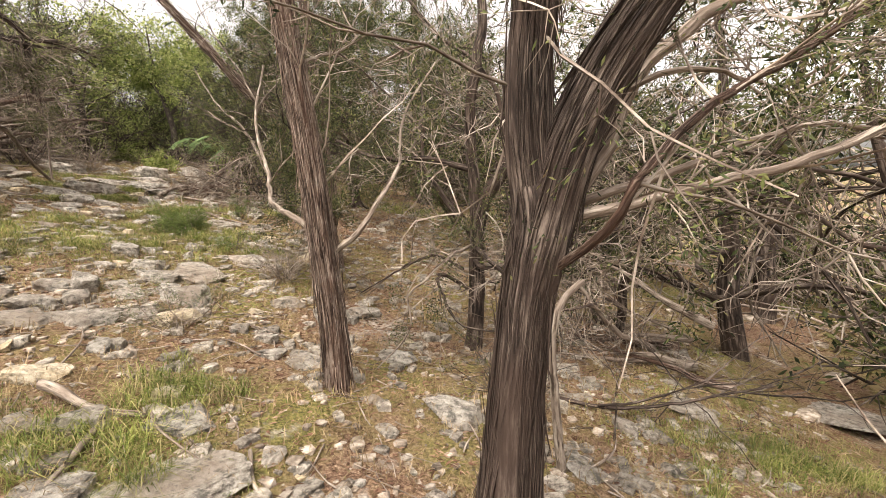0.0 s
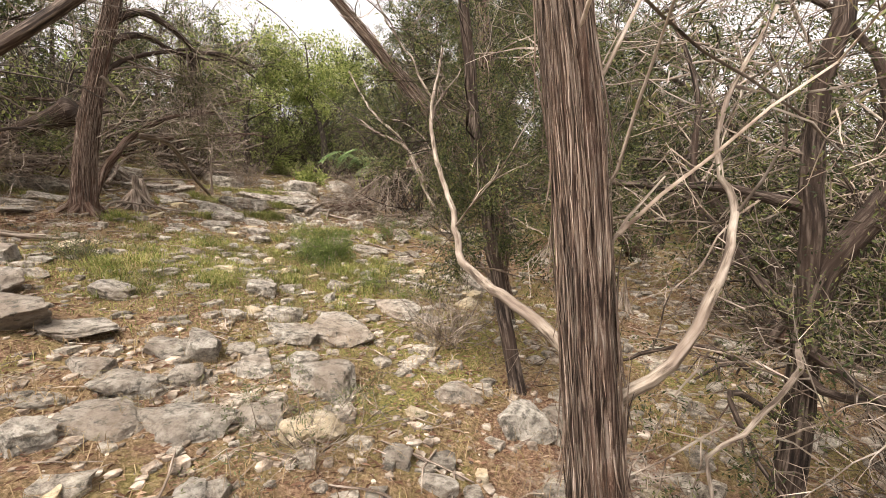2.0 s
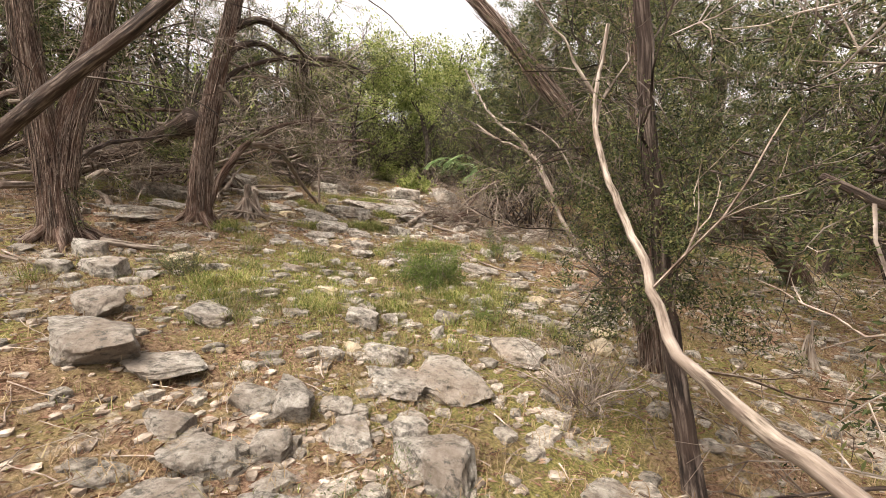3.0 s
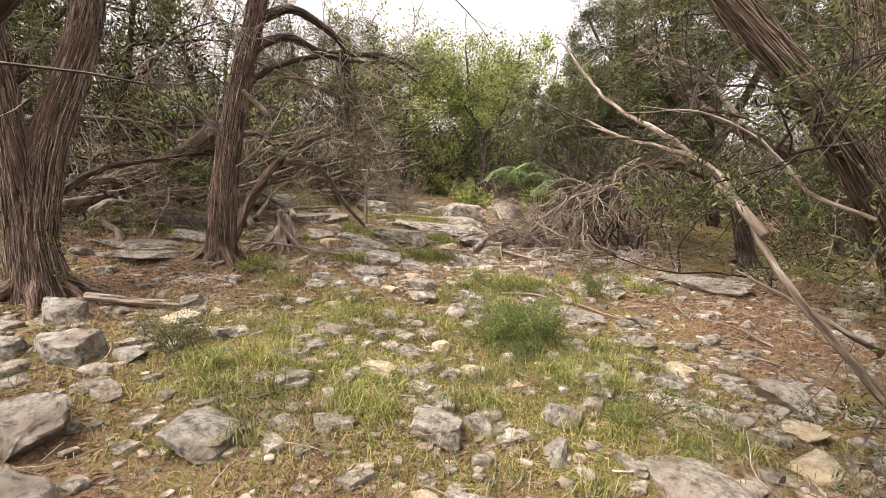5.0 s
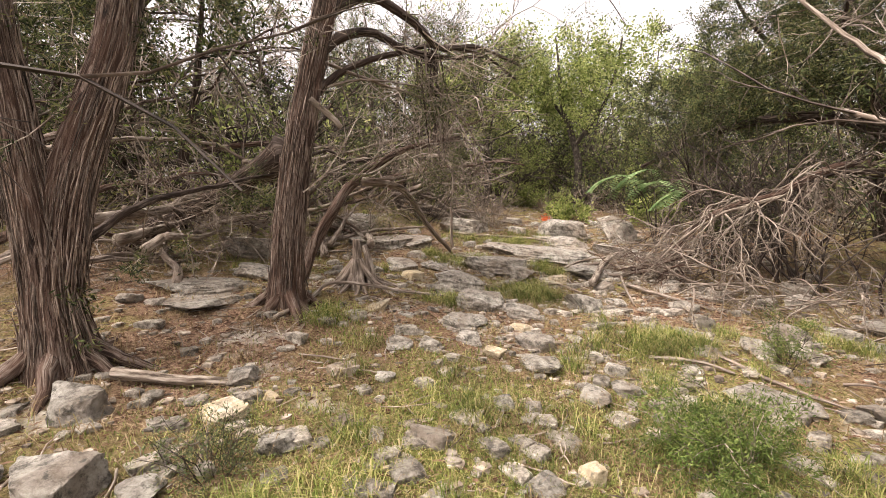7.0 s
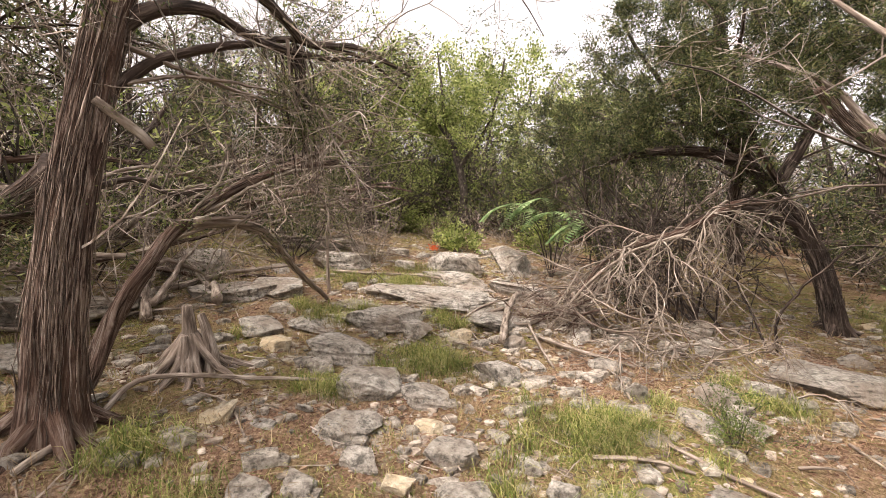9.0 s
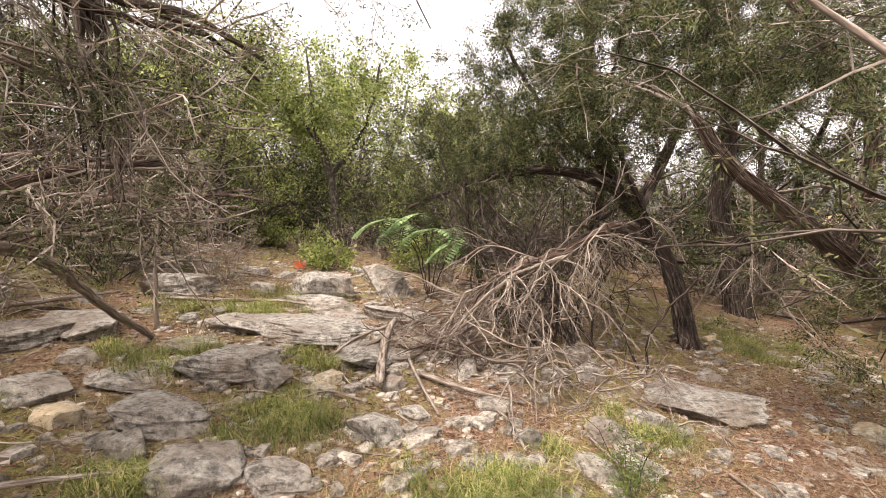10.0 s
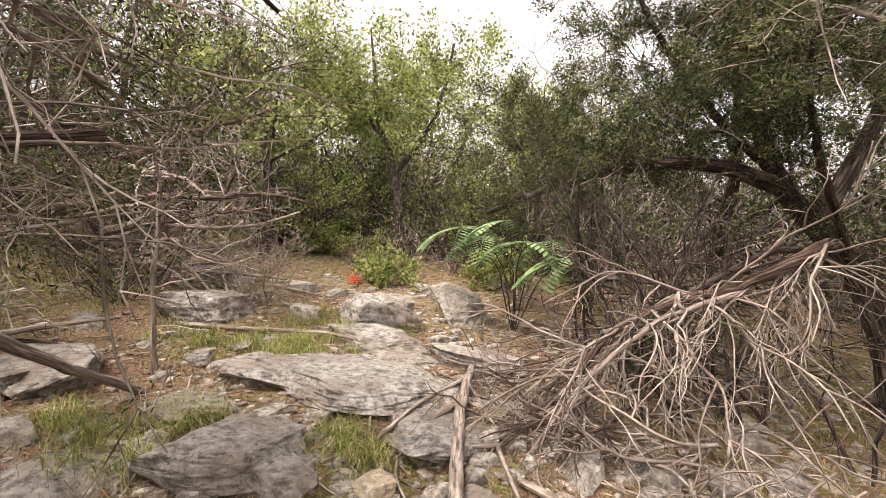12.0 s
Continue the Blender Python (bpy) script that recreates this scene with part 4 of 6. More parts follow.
def thicket(name, label, seed, twigm, leaf, share):
    ob = new(name)
    tagged(ob, label, "thicket", "undergrowth")
    rb = np.random.default_rng(seed)
    ends = []
    tb = Tubes()
    for b in range(6):
        for k in range(14):
            a = rb.uniform(0, 6.28)
            q = rb.uniform(0, 0.8)
            twig(tb, (q * math.cos(a), q * math.sin(a), rb.uniform(-0.05, 0.6)), (math.cos(a) * rb.uniform(0.2, 1), math.sin(a) * rb.uniform(0.2, 1), rb.uniform(0.2, 1.2)), rb.uniform(0.6, 1.4), 0.01, rb, 1, 0.3, 0.0, ends)
    tagged(tb.obj("brushwood", twigm, ob), "fine tangled twigs", kind="stuff")
    keep = [e for e in ends if rb.random() < share]
    tagged(leaf_mesh("foliage", np.array([e[0] for e in keep]), np.array([e[1] for e in keep]), 16, 0.10, 0.07, 0.014, leaf, ob, rb), kind="stuff")
    return ob


thickets = [thicket("dead_thicket", "grey thicket of dead undergrowth in the wood", 300, TWIGS, JUNIPER, 0.15),
            thicket("juniper_thicket", "low dark juniper undergrowth in the wood", 301, TWIGDARK, JUNIPER, 0.6),
            thicket("green_thicket", "leafy green undergrowth below the oaks", 302, TWIGDARK, OAKLEAF, 0.6)]
for i, (x, y, s) in enumerate(((-3.5, 15.5, 1.5), (-1.5, 16.5, 1.6), (0.5, 18.0, 1.8), (-5.0, 19.0, 1.7), (2.0, 19.5, 1.9), (-2.5, 19.5, 1.9), (-7.0, 20.0, 1.8), (-10.0, 19.0, 1.8), (-9.6, 16.4, 1.5),
                               (-11.2, 15.0, 1.5), (-12.6, 12.5, 1.6), (-13.5, 10.0, 1.7), (-12.4, 8.4, 1.6), (-13.0, 6.0, 1.7), (-12.0, 4.0, 1.6), (3.6, 10.5, 1.5), (4.2, 15.5, 1.8), (5.6, 3.4, 1.5), (6.2, 6.0, 1.6), (5.4, 1.0, 1.4), (7.2, 8.6, 1.7), (8.5, 3.0, 1.8))):
    plant(thickets[1] if i % 3 else thickets[2 if x < -4 else 0], x, y, s, 40.0 * i)
for i, (x, y, s) in enumerate(((-6.6, 13.6, 0.9), (-7.9, 14.4, 1.0), (-8.9, 12.2, 0.8), (-5.4, 13.9, 1.0), (-9.4, 13.3, 0.9), (-6.9, 15.2, 1.1), (-4.6, 14.9, 1.1), (-10.2, 12.6, 0.9), (-8.9, 15.6, 1.2))):
    plant(thickets[2 if i % 3 else 1], x, y, s, 77.0 * i)
made = 0
while made < 52:
    a, d = tr.uniform(0, 2 * math.pi), tr.uniform(6.0, 20)
    x, y = -3.5 + d * math.sin(a), 6.5 + d * math.cos(a)
    if -8.2 < x < (5.0 if y < 7 else 1.6) and -4 < y < 12.8 or -8.2 < x < -4 and y < 14 or y < 0 and tr.random() < 0.6:
        continue
    gap = math.degrees(math.atan2(-(x + 4.3), y - 6.3))
    plant(thickets[2] if (x < -8 or 5 < gap < 40) and tr.random() < 0.7 else thickets[made % 2], x, y, tr.uniform(0.7, 1.3), tr.uniform(0, 360))
    made += 1


# ---- stones ----
RUBBLE = material("limestone_rubble", [(0.28, (0.08, 0.068, 0.057)), (0.42, (0.22, 0.19, 0.16)), (0.56, (0.37, 0.33, 0.28)), (0.75, (0.54, 0.50, 0.44))], freq=15.0, bump=1.0, dist=0.04, grit=0.76, spots=((0.09, 0.085, 0.072), 18.0), vary=0.35, island=True, detail=10.0)


def rock_mesh(name, seed, mat, cuts=9, subdiv=2, flat=False):
    """A broken block of bedded limestone, one unit across; its top lies at 1 and its foot at -0.5."""
    r = random.Random(seed)
    bm = bmesh.new()
    bmesh.ops.create_icosphere(bm, subdivisions=subdiv, radius=1.0)
    planes = []
    for i in range(cuts):
        a = 6.283 * (i + r.uniform(-0.35, 0.35)) / cuts
        planes.append((Vector((math.cos(a), math.sin(a), r.gauss(0.05, 0.22))).normalized(), r.uniform(0.42, 0.78)))
    for i in range(1 if flat else 3):
        planes.append((Vector((r.gauss(0, 0.5), r.gauss(0, 0.5), 1)).normalized(), r.uniform(0.42, 0.6)))
    lean = 0.1 if flat else 0.4
    planes.append((Vector((r.uniform(-lean, lean), r.uniform(-lean, lean), 1)).normalized(), r.uniform(0.36, 0.44) if flat else r.uniform(0.45, 0.6)))
    off = Vector((seed * 3.7, seed * 1.3, 0))
    for v in bm.verts:
        for _ in range(2):
            for nrm, d in planes:
                k = v.co.dot(nrm) - d
                if k > 0:
                    v.co -= nrm * k
        k = v.co.copy()
        bed = 0.0 if flat else 0.04 * noise.noise(Vector((k.x * 0.8, k.y * 0.8, k.z * 8.0)) + off)
        rough = 0.07 * noise.noise(k * 2.6 + off) + 0.05 * noise.noise(k * 6.0 + off) + 0.035 * noise.noise(k * 13.0 + off) + 0.02 * noise.noise(k * 27.0 + off)
        v.co = Vector((k.x * (1 + bed + rough), k.y * (1 + bed + rough), k.z + (0.9 if flat else 0.5) * rough))
    lo = [min(v.co[i] for v in bm.verts) for i in range(3)]
    hi = [max(v.co[i] for v in bm.verts) for i in range(3)]
    for v in bm.verts:
        v.co = Vector([(v.co[i] - (lo[i] + hi[i]) / 2) / (hi[i] - lo[i]) for i in range(2)] + [(v.co.z - lo[2]) / (hi[2] - lo[2]) * 1.5 - 0.5])
    me = bpy.data.meshes.new(name)
    bm.to_mesh(me)
    bm.free()
    me.materials.append(mat)
    return me


HEROES = [rock_mesh("rock", i, ROCK, 7 + i % 4, subdiv=4) for i in range(12)]
LEDGES = [rock_mesh("rock", 20 + i, ROCK, 8 + i % 3, subdiv=5, flat=True) for i in range(6)]
PALES = [rock_mesh("rock", 40 + i, PALEROCK, 8, subdiv=4) for i in range(5)]
STONES = [rock_mesh("stone", 60 + i, ROCK if i % 4 else PALEROCK, 7, subdiv=3) for i in range(14)]
HERO_ROCKS = []  # x, y, width, height, pale
HERO_ROCKS += [(-5.72, 8.01, 0.39, 0.22, 0), (-6.46, 7.58, 0.55, 0.07, 0), (-6.5, 8.25, 0.56, 0.08, 0), (-6.25, 8.92, 0.41, 0.13, 0), (-6.14, 9.17, 0.21, 0.16, 0), (-5.87, 9.61, 0.6, 0.1, 0), (-6.36, 10.19, 0.76, 0.41, 0), (-5.85, 10.92, 0.72, 0.43, 0), (-6.96, 9.89, 0.36, 0.25, 0), (-7.46, 10.55, 0.36, 0.16, 0), (-7.4, 8.09, 0.79, 0.24, 0), (-6.88, 7.61, 0.26, 0.18, 0), (-6.95, 8.71, 0.2, 0.11, 0), (-5.35, 8.15, 0.18, 0.15, 1), (-4.09, 9.01, 0.3, 0.19, 0), (-3.49, 9.68, 0.28, 0.28, 0), (-3.7, 9.19, 0.28, 0.16, 0), (-4.81, 7.63, 0.37, 0.26, 0)]
HERO_ROCKS += [(-5.47, 6.93, 0.47, 0.27, 0), (-5.93, 7.27, 0.55, 0.22, 0), (-5.13, 7.03, 0.42, 0.15, 0), (-2.54, 9.24, 1.03, 0.23, 0), (-4.21, 7.52, 0.21, 0.16, 0), (-3.92, 7.92, 0.16, 0.31, 0), (-4, 7.67, 0.22, 0.15, 0), (-3.4, 8.28, 0.31, 0.26, 0), (-3.26, 7.98, 0.33, 0.16, 0), (-6.75, 7.22, 0.41, 0.18, 0), (-5.33, 8, 0.21, 0.08, 1), (-5.3, 6.48, 0.38, 0.12, 0), (-5.07, 6.31, 0.22, 0.11, 0), (-5.18, 5.99, 0.21, 0.12, 0), (-5.35, 5.85, 0.24, 0.07, 0), (-3.79, 7.38, 0.23, 0.17, 0), (-3.08, 8.63, 0.27, 0.21, 0), (-4.17, 8.29, 0.29, 0.2, 0)]
HERO_ROCKS += [(-4.15, 6.66, 0.16, 0.11, 0), (-4.83, 6.26, 0.15, 0.1, 1), (-4.54, 6.37, 0.27, 0.1, 0), (-5.87, 6.98, 0.25, 0.15, 0), (-4.72, 6.62, 0.29, 0.15, 0), (-3.43, 9.88, 0.2, 0.27, 0), (-7.33, 5.88, 0.54, 0.17, 0), (-5.74, 4.17, 0.33, 0.25, 0), (-5.21, 3.97, 0.4, 0.34, 0), (-5.42, 3.75, 0.27, 0.22, 0), (-4.66, 5.07, 0.11, 0.12, 0), (-4.29, 4.69, 0.13, 0.08, 0), (-4.99, 4.21, 0.24, 0.12, 0), (-4.47, 4.82, 0.23, 0.11, 0), (-3.96, 5.35, 0.2, 0.12, 0), (-3.94, 5.09, 0.22, 0.13, 1), (-3.8, 5.15, 0.19, 0.11, 0), (-3.85, 5.59, 0.11, 0.15, 1)]
HERO_ROCKS += [(-3.53, 5.47, 0.19, 0.14, 1), (-4.06, 5.73, 0.2, 0.08, 0), (-4, 6.46, 0.2, 0.12, 0), (-4.11, 6.25, 0.23, 0.1, 0), (-3.39, 9.33, 0.32, 0.29, 0), (-3.36, 7, 0.49, 0.16, 0), (-4.02, 4.9, 0.16, 0.1, 0), (-5.06, 3.7, 0.24, 0.12, 0), (-5.28, 4.88, 0.11, 0.07, 1), (-5.59, 4.88, 0.2, 0.1, 0), (-6.09, 3.82, 0.25, 0.09, 0), (-6.89, 5.18, 0.76, 0.1, 0), (-2.87, 7.34, 0.24, 0.14, 0), (-4.11, 4.08, 0.36, 0.17, 0), (-3.39, 4.82, 0.31, 0.24, 0), (-3.24, 5.01, 0.17, 0.13, 0), (-3.91, 4.38, 0.22, 0.08, 0), (-4.61, 3.62, 0.37, 0.29, 0)]
HERO_ROCKS += [(-2.32, 6.03, 0.27, 0.15, 0), (-1.89, 6.57, 0.36, 0.27, 0), (-2.5, 6.54, 0.2, 0.13, 1), (-2.51, 6.28, 0.21, 0.12, 0), (-3.27, 5.49, 0.17, 0.12, 1), (-4.12, 3.36, 0.66, 0.48, 0), (-3.69, 3.52, 0.45, 0.11, 0), (-2.96, 3.68, 0.32, 0.29, 0), (-2.95, 3.18, 0.35, 0.19, 0), (-3.25, 3.22, 0.28, 0.14, 0), (-3.16, 3.59, 0.29, 0.15, 0), (-2.6, 3.71, 0.27, 0.13, 0), (-2.41, 3.89, 0.24, 0.2, 0), (-2.15, 3.78, 0.45, 0.3, 0), (-2.81, 3.41, 0.2, 0.2, 0), (-2.78, 2.92, 0.46, 0.16, 0), (-2.49, 3.09, 0.42, 0.21, 0), (-2.26, 3.3, 0.28, 0.18, 0)]
HERO_ROCKS += [(-2.91, 2.68, 0.26, 0.24, 0), (-1.47, 4.12, 0.3, 0.17, 0), (-1.62, 3.76, 0.15, 0.12, 1), (-1.05, 4, 0.33, 0.31, 0), (-2.94, 4.48, 0.3, 0.17, 0), (-2.47, 4.53, 0.53, 0.2, 0), (-2.72, 4.29, 0.4, 0.11, 0), (-3.17, 4.21, 0.17, 0.18, 0), (-3.15, 4.4, 0.13, 0.11, 1), (-2.81, 3.83, 0.22, 0.13, 0), (-3.14, 2.91, 0.22, 0.08, 0), (0.8, 6.67, 0.4, 0.17, 0), (-0.42, 3.42, 0.31, 0.06, 0), (-1.37, 2.13, 0.37, 0.13, 0), (-1.71, 2.02, 0.24, 0.19, 0), (-1.53, 2.34, 0.16, 0.16, 1), (-1, 3.03, 0.37, 0.12, 0), (-0.01, 2.67, 0.41, 0.17, 0)]
HERO_ROCKS += [(-0.5, 2.68, 0.17, 0.09, 0), (-1.52, 1.59, 0.33, 0.09, 0), (-1.17, 1.78, 0.59, 0.08, 0), (-1.24, 3.07, 0.21, 0.11, 0), (1.82, 3.31, 0.41, 0.15, 0), (0.85, 3.22, 0.23, 0.09, 0), (3.37, 3.72, 0.8, 0.12, 0), (2.32, 4.64, 0.4, 0.13, 0), (1.06, 3.44, 0.19, 0.08, 0), (-2.31, 5.27, 0.51, 0.18, 0), (-0.8, 4.28, 0.32, 0.11, 0), (-5.66, 6.24, 0.19, 0.1, 0), (-4.93, 6.79, 0.19, 0.1, 1), (-3.54, 7.8, 0.28, 0.17, 0), (-4.66, 7.97, 0.22, 0.1, 0)]

# x, y, width, depth, height, turn
SLABS = [(-5.86, 9.0, 1.65, 0.95, 0.13, 20), (-5.2, 8.75, 0.8, 0.5, 0.09, 60), (-6.02, 7.98, 0.75, 0.55, 0.15, 35), (-6.5, 8.75, 0.7, 0.45, 0.10, 10), (-6.15, 9.75, 0.9, 0.5, 0.12, 5), (-5.3, 9.9, 0.8, 0.55, 0.12, 30),
         (-8.6, 8.0, 0.9, 0.6, 0.22, 80), (-8.0, 6.4, 1.1, 0.7, 0.18, 70), (-7.15, 5.35, 1.0, 0.6, 0.08, 75), (-7.5, 7.6, 0.8, 0.5, 0.15, 60), (-7.6, 9.4, 0.8, 0.5, 0.2, 40), (-8.3, 10.2, 0.9, 0.5, 0.2, 20)]
rr = random.Random(9)
taken = []


def lay_rock(name, me, x, y, w, deep, h, turn):
    """Beds a rock in the slope, so that it leans with the hill."""
    ob = new(name, me)
    ob.scale = (w, deep, h)
    tip = Matrix.Rotation(0.16 + rr.uniform(-0.1, 0.1), 3, "Y") @ Matrix.Rotation(rr.uniform(-0.1, 0.1), 3, "X")
    ob.rotation_euler = (tip @ Matrix.Rotation(turn, 3, "Z")).to_euler()
    ob.location = (x, y, float(height(x, y)) - 0.01)
    taken.append((x, y, w * 0.42))
    return ob


for x, y, w, h, pale in HERO_ROCKS:
    ob = lay_rock("limestone_rock", rr.choice(PALES if pale else LEDGES if h < 0.3 * w and w > 0.35 else HEROES), x, y, w * 1.06, w * rr.uniform(0.65, 0.95), max(0.045, h * 0.72 if y > 10 else min(0.15, h * 0.5)), rr.uniform(-0.6, 0.6) + (3.14 if rr.random() < 0.5 else 0))
    if pale:
        tagged(ob, "pale cream limestone cobble lying in the grass", "rock", "pale cobbles")
    elif w > 0.5:
        tagged(ob, "large grey boulder of pitted bedded limestone", "rock", "limestone rocks")
    else:
        tagged(ob, "grey pitted limestone rock half sunk in soil", "rock", "limestone rocks")
for x, y, w, deep, h, turn in SLABS:
    tagged(lay_rock("limestone_slab", rr.choice(LEDGES), x, y, w, deep, h, radians(turn)), "broad flat slab of grey weathered limestone ledge", "rock", "limestone slabs")


def stony(x, y):
    """How thickly stones lie: the ledge, the path ahead and the near bank are stoniest."""
    d = 0.25
    for cx, cy, sx, sy, k in ((-2.6, 3.4, 1.1, 0.9, 1.0), (-5.4, 8.6, 1.3, 1.6, 1.0), (-4.6, 6.9, 1.2, 0.8, 0.9), (-3.2, 4.6, 0.8, 0.6, 0.9), (-3.9, 5.2, 0.8, 0.6, 0.7), (-1.6, 3.4, 0.6, 0.6, 0.8), (-2.2, 6.6, 0.9, 0.9, 0.8), (-0.9, 1.6, 0.9, 0.8, 0.6), (-3.0, 8.6, 1.0, 0.9, 0.6), (0.9, 2.6, 1.0, 1.0, 0.7), (-6.4, 11.0, 1.6, 1.2, 0.7)):
        d = max(d, k * math.exp(-((x - cx) / sx) ** 2 - ((y - cy) / sy) ** 2))
    return d


TRUNKS = [(0.2, 1.52, 0.22), (-0.7, 2.74, 0.16), (0.2, 3.9, 0.1), (-6.28, 4.2, 0.45), (-6.33, 5.6, 0.25), (-2.06, 11.0, 0.3), (-1.4, 5.87, 0.2), (-1.13, 4.45, 0.1)]
count = 0
while count < 298:
    x, y = rr.uniform(-8.2, 2.4), rr.uniform(0.6, 12)
    if rr.random() > stony(x, y):
        continue
    s = 0.05 + 0.20 * rr.random() ** 1.8
    if any((x - a) ** 2 + (y - b) ** 2 < (c + s * 0.6) ** 2 for a, b, c in taken + TRUNKS):
        continue
    taken.append((x, y, s * 0.55))
    ob = new("stone", rr.choice(STONES))
    f = rr.uniform(0.35, 0.7)
    ob.scale = (s * rr.uniform(1.0, 1.6), s * rr.uniform(0.8, 1.2), s * f * 0.65)
    ob.rotation_euler = (rr.uniform(-0.3, 0.3), rr.uniform(-0.3, 0.3) + 0.15, rr.uniform(0, 6.28))
    ob.location = (x, y, float(ground_z(x, y)) - 0.006)
    ob.parent = ground
    count += 1

# gravel and far stones, past counting
r = np.random.default_rng(21)
ico = bmesh.new()
bmesh.ops.create_icosphere(ico, subdivisions=1, radius=1.0)
iv = np.array([v.co[:] for v in ico.verts])
ifc = np.array([[v.index for v in f.verts] for f in ico.faces])
ico.free()


fine = bmesh.new()
bmesh.ops.create_icosphere(fine, subdivisions=2, radius=1.0)
fv = np.array([v.co[:] for v in fine.verts])
ffc = np.array([[v.index for v in f.verts] for f in fine.faces])
fine.free()


def rubble(name, n, area, smin, smax, mat, label, weigh, power=3.0, iv=iv, ifc=ifc):
    xs = r.uniform(area[0], area[1], n * 4)
    ys = r.uniform(area[2], area[3], n * 4)
    w = np.array([weigh(a, b) for a, b in zip(xs, ys)])
    ok = np.flatnonzero(r.random(n * 4) < w)[:n]
    xs, ys = xs[ok], ys[ok]
    m = len(xs)
    s = smin + (smax - smin) * r.random(m) ** power
    base = np.clip(iv[None] * (1 + r.normal(0, 0.12, (m, len(iv), 1))), -r.uniform(0.5, 0.85, (m, 1, 3)), r.uniform(0.45, 0.85, (m, 1, 3)))
    base = base * (s[:, None] * np.stack([r.uniform(0.8, 1.6, m), r.uniform(0.7, 1.1, m), r.uniform(0.3, 0.7, m)], 1))[:, None]
    a = r.uniform(0, 6.28, m)
    ca, sa = np.cos(a)[:, None], np.sin(a)[:, None]
    v = np.stack([base[..., 0] * ca - base[..., 1] * sa + xs[:, None], base[..., 0] * sa + base[..., 1] * ca + ys[:, None], base[..., 2] + (ground_z(xs, ys) + s * 0.02)[:, None]], -1)
    f = (ifc[None] + np.arange(m)[:, None, None] * len(iv)).reshape(-1, 3)
    return tagged(mesh_object(name, v.reshape(-1, 3), [f], mat, smooth=False), label, "gravel", kind="stuff")


rubble("gravel", 17000, (-9, 3, 0.3, 13), 0.008, 0.055, PEBBLE, "loose pale limestone gravel and chips in the litter", stony)
rubble("rubble", 3400, (-7.6, 2.4, 0.8, 11.5), 0.02, 0.10, RUBBLE, "broken limestone rubble sunk flush with the soil", lambda a, b: 0.2 + 0.8 * stony(a, b) ** 1.2, 2.0, fv, ffc)
rubble("scree", 1500, (-16, 8, -3, 24), 0.03, 0.16, PEBBLE, "scattered grey stones further off in the wood", lambda a, b: 0.05 if (-9 < a < 3 and 0 < b < 13) else 0.6)


# ---- grass and litter ----
def blades(name, x, y, length, width, mat, label, lean=0.5, category="grass"):
    n = len(x)
    a = r.uniform(0, 6.28, n)
    L = length * r.uniform(0.5, 1.3, n)
    out = L * lean * r.uniform(0.3, 1.6, n)
    z = ground_z(x, y) - 0.005
    dx, dy = np.cos(a), np.sin(a)
    w = width * r.uniform(0.6, 1.4, n)
    p0 = np.stack([x, y, z], -1)
    side = np.stack([-dy * w, dx * w, 0 * w], -1)
    mid = p0 + np.stack([dx * out * 0.35, dy * out * 0.35, L * 0.6], -1)
    tip = p0 + np.stack([dx * out, dy * out, L * (1 - 0.45 * np.clip(out / L, 0, 1.6))], -1)
    v = np.stack([p0 - side, p0 + side, mid + side * 0.8, mid - side * 0.8, tip], 1).reshape(-1, 3)
    q = np.arange(n)[:, None] * 5
    f3 = np.concatenate([q + np.array([[0, 1, 2]]), q + np.array([[0, 2, 3]]), q + np.array([[3, 2, 4]])])
    return tagged(mesh_object(name, v, [f3], mat, smooth=False), label, category, kind="stuff")


def tuft_points(centres, spread, per):
    c = np.repeat(np.asarray(centres), per, axis=0)
    return c + r.normal(0, spread, c.shape)


MEADOW = ((-3.8, 4.9, 1.3, 0.9), (-4.4, 5.6, 1.0, 0.9), (-3.4, 6.2, 0.9, 0.6), (-2.8, 5.9, 0.8, 0.5), (-4.6, 4.4, 0.9, 0.5), (-5.3, 7.5, 0.4, 0.25), (-4.2, 7.2, 0.3, 0.25), (-0.9, 12.0, 0.6, 0.5), (-6.6, 9.9, 0.7, 0.3), (-1.5, 1.8, 0.5, 0.4), (2.0, 2.9, 0.8, 0.6))
MEADOW += ((-8.6, 8.0, 0.8, 0.6), (-8.1, 6.3, 0.7, 0.6), (-9.1, 9.6, 0.8, 0.6), (-7.11, 8.96, 0.30, 0.24), (-6.59, 9.30, 0.18, 0.14), (-6.64, 7.80, 0.22, 0.18), (-5.53, 8.38, 0.15, 0.12), (-6.41, 8.17, 0.12, 0.10), (-5.81, 5.66, 0.20, 0.16), (-4.28, 7.09, 0.25, 0.20), (-3.90, 7.40, 0.15, 0.12), (-5.30, 7.57, 0.20, 0.16), (-5.62, 6.77, 0.12, 0.10), (-1.71, 1.82, 0.35, 0.28), (2.13, 2.82, 0.30, 0.24), (-1.47, 2.48, 0.15, 0.12), (-3.00, 8.50, 0.20, 0.16), (-1.22, 11.06, 0.35, 0.28), (-6.56, 9.08, 0.15, 0.12))
pts = []
for cx, cy, sx, sy in MEADOW:
    k = int(420 * sx * sy) + 24
    pts.append(np.stack([r.normal(cx, sx * 0.6, k), r.normal(cy, sy * 0.6, k)], -1))
pts = np.vstack(pts)
g = tuft_points(pts, 0.07, 20)
blades("grass", g[:, 0], g[:, 1], 0.05, 0.0018, GRASS, "thin green grass among the stones", 0.9)
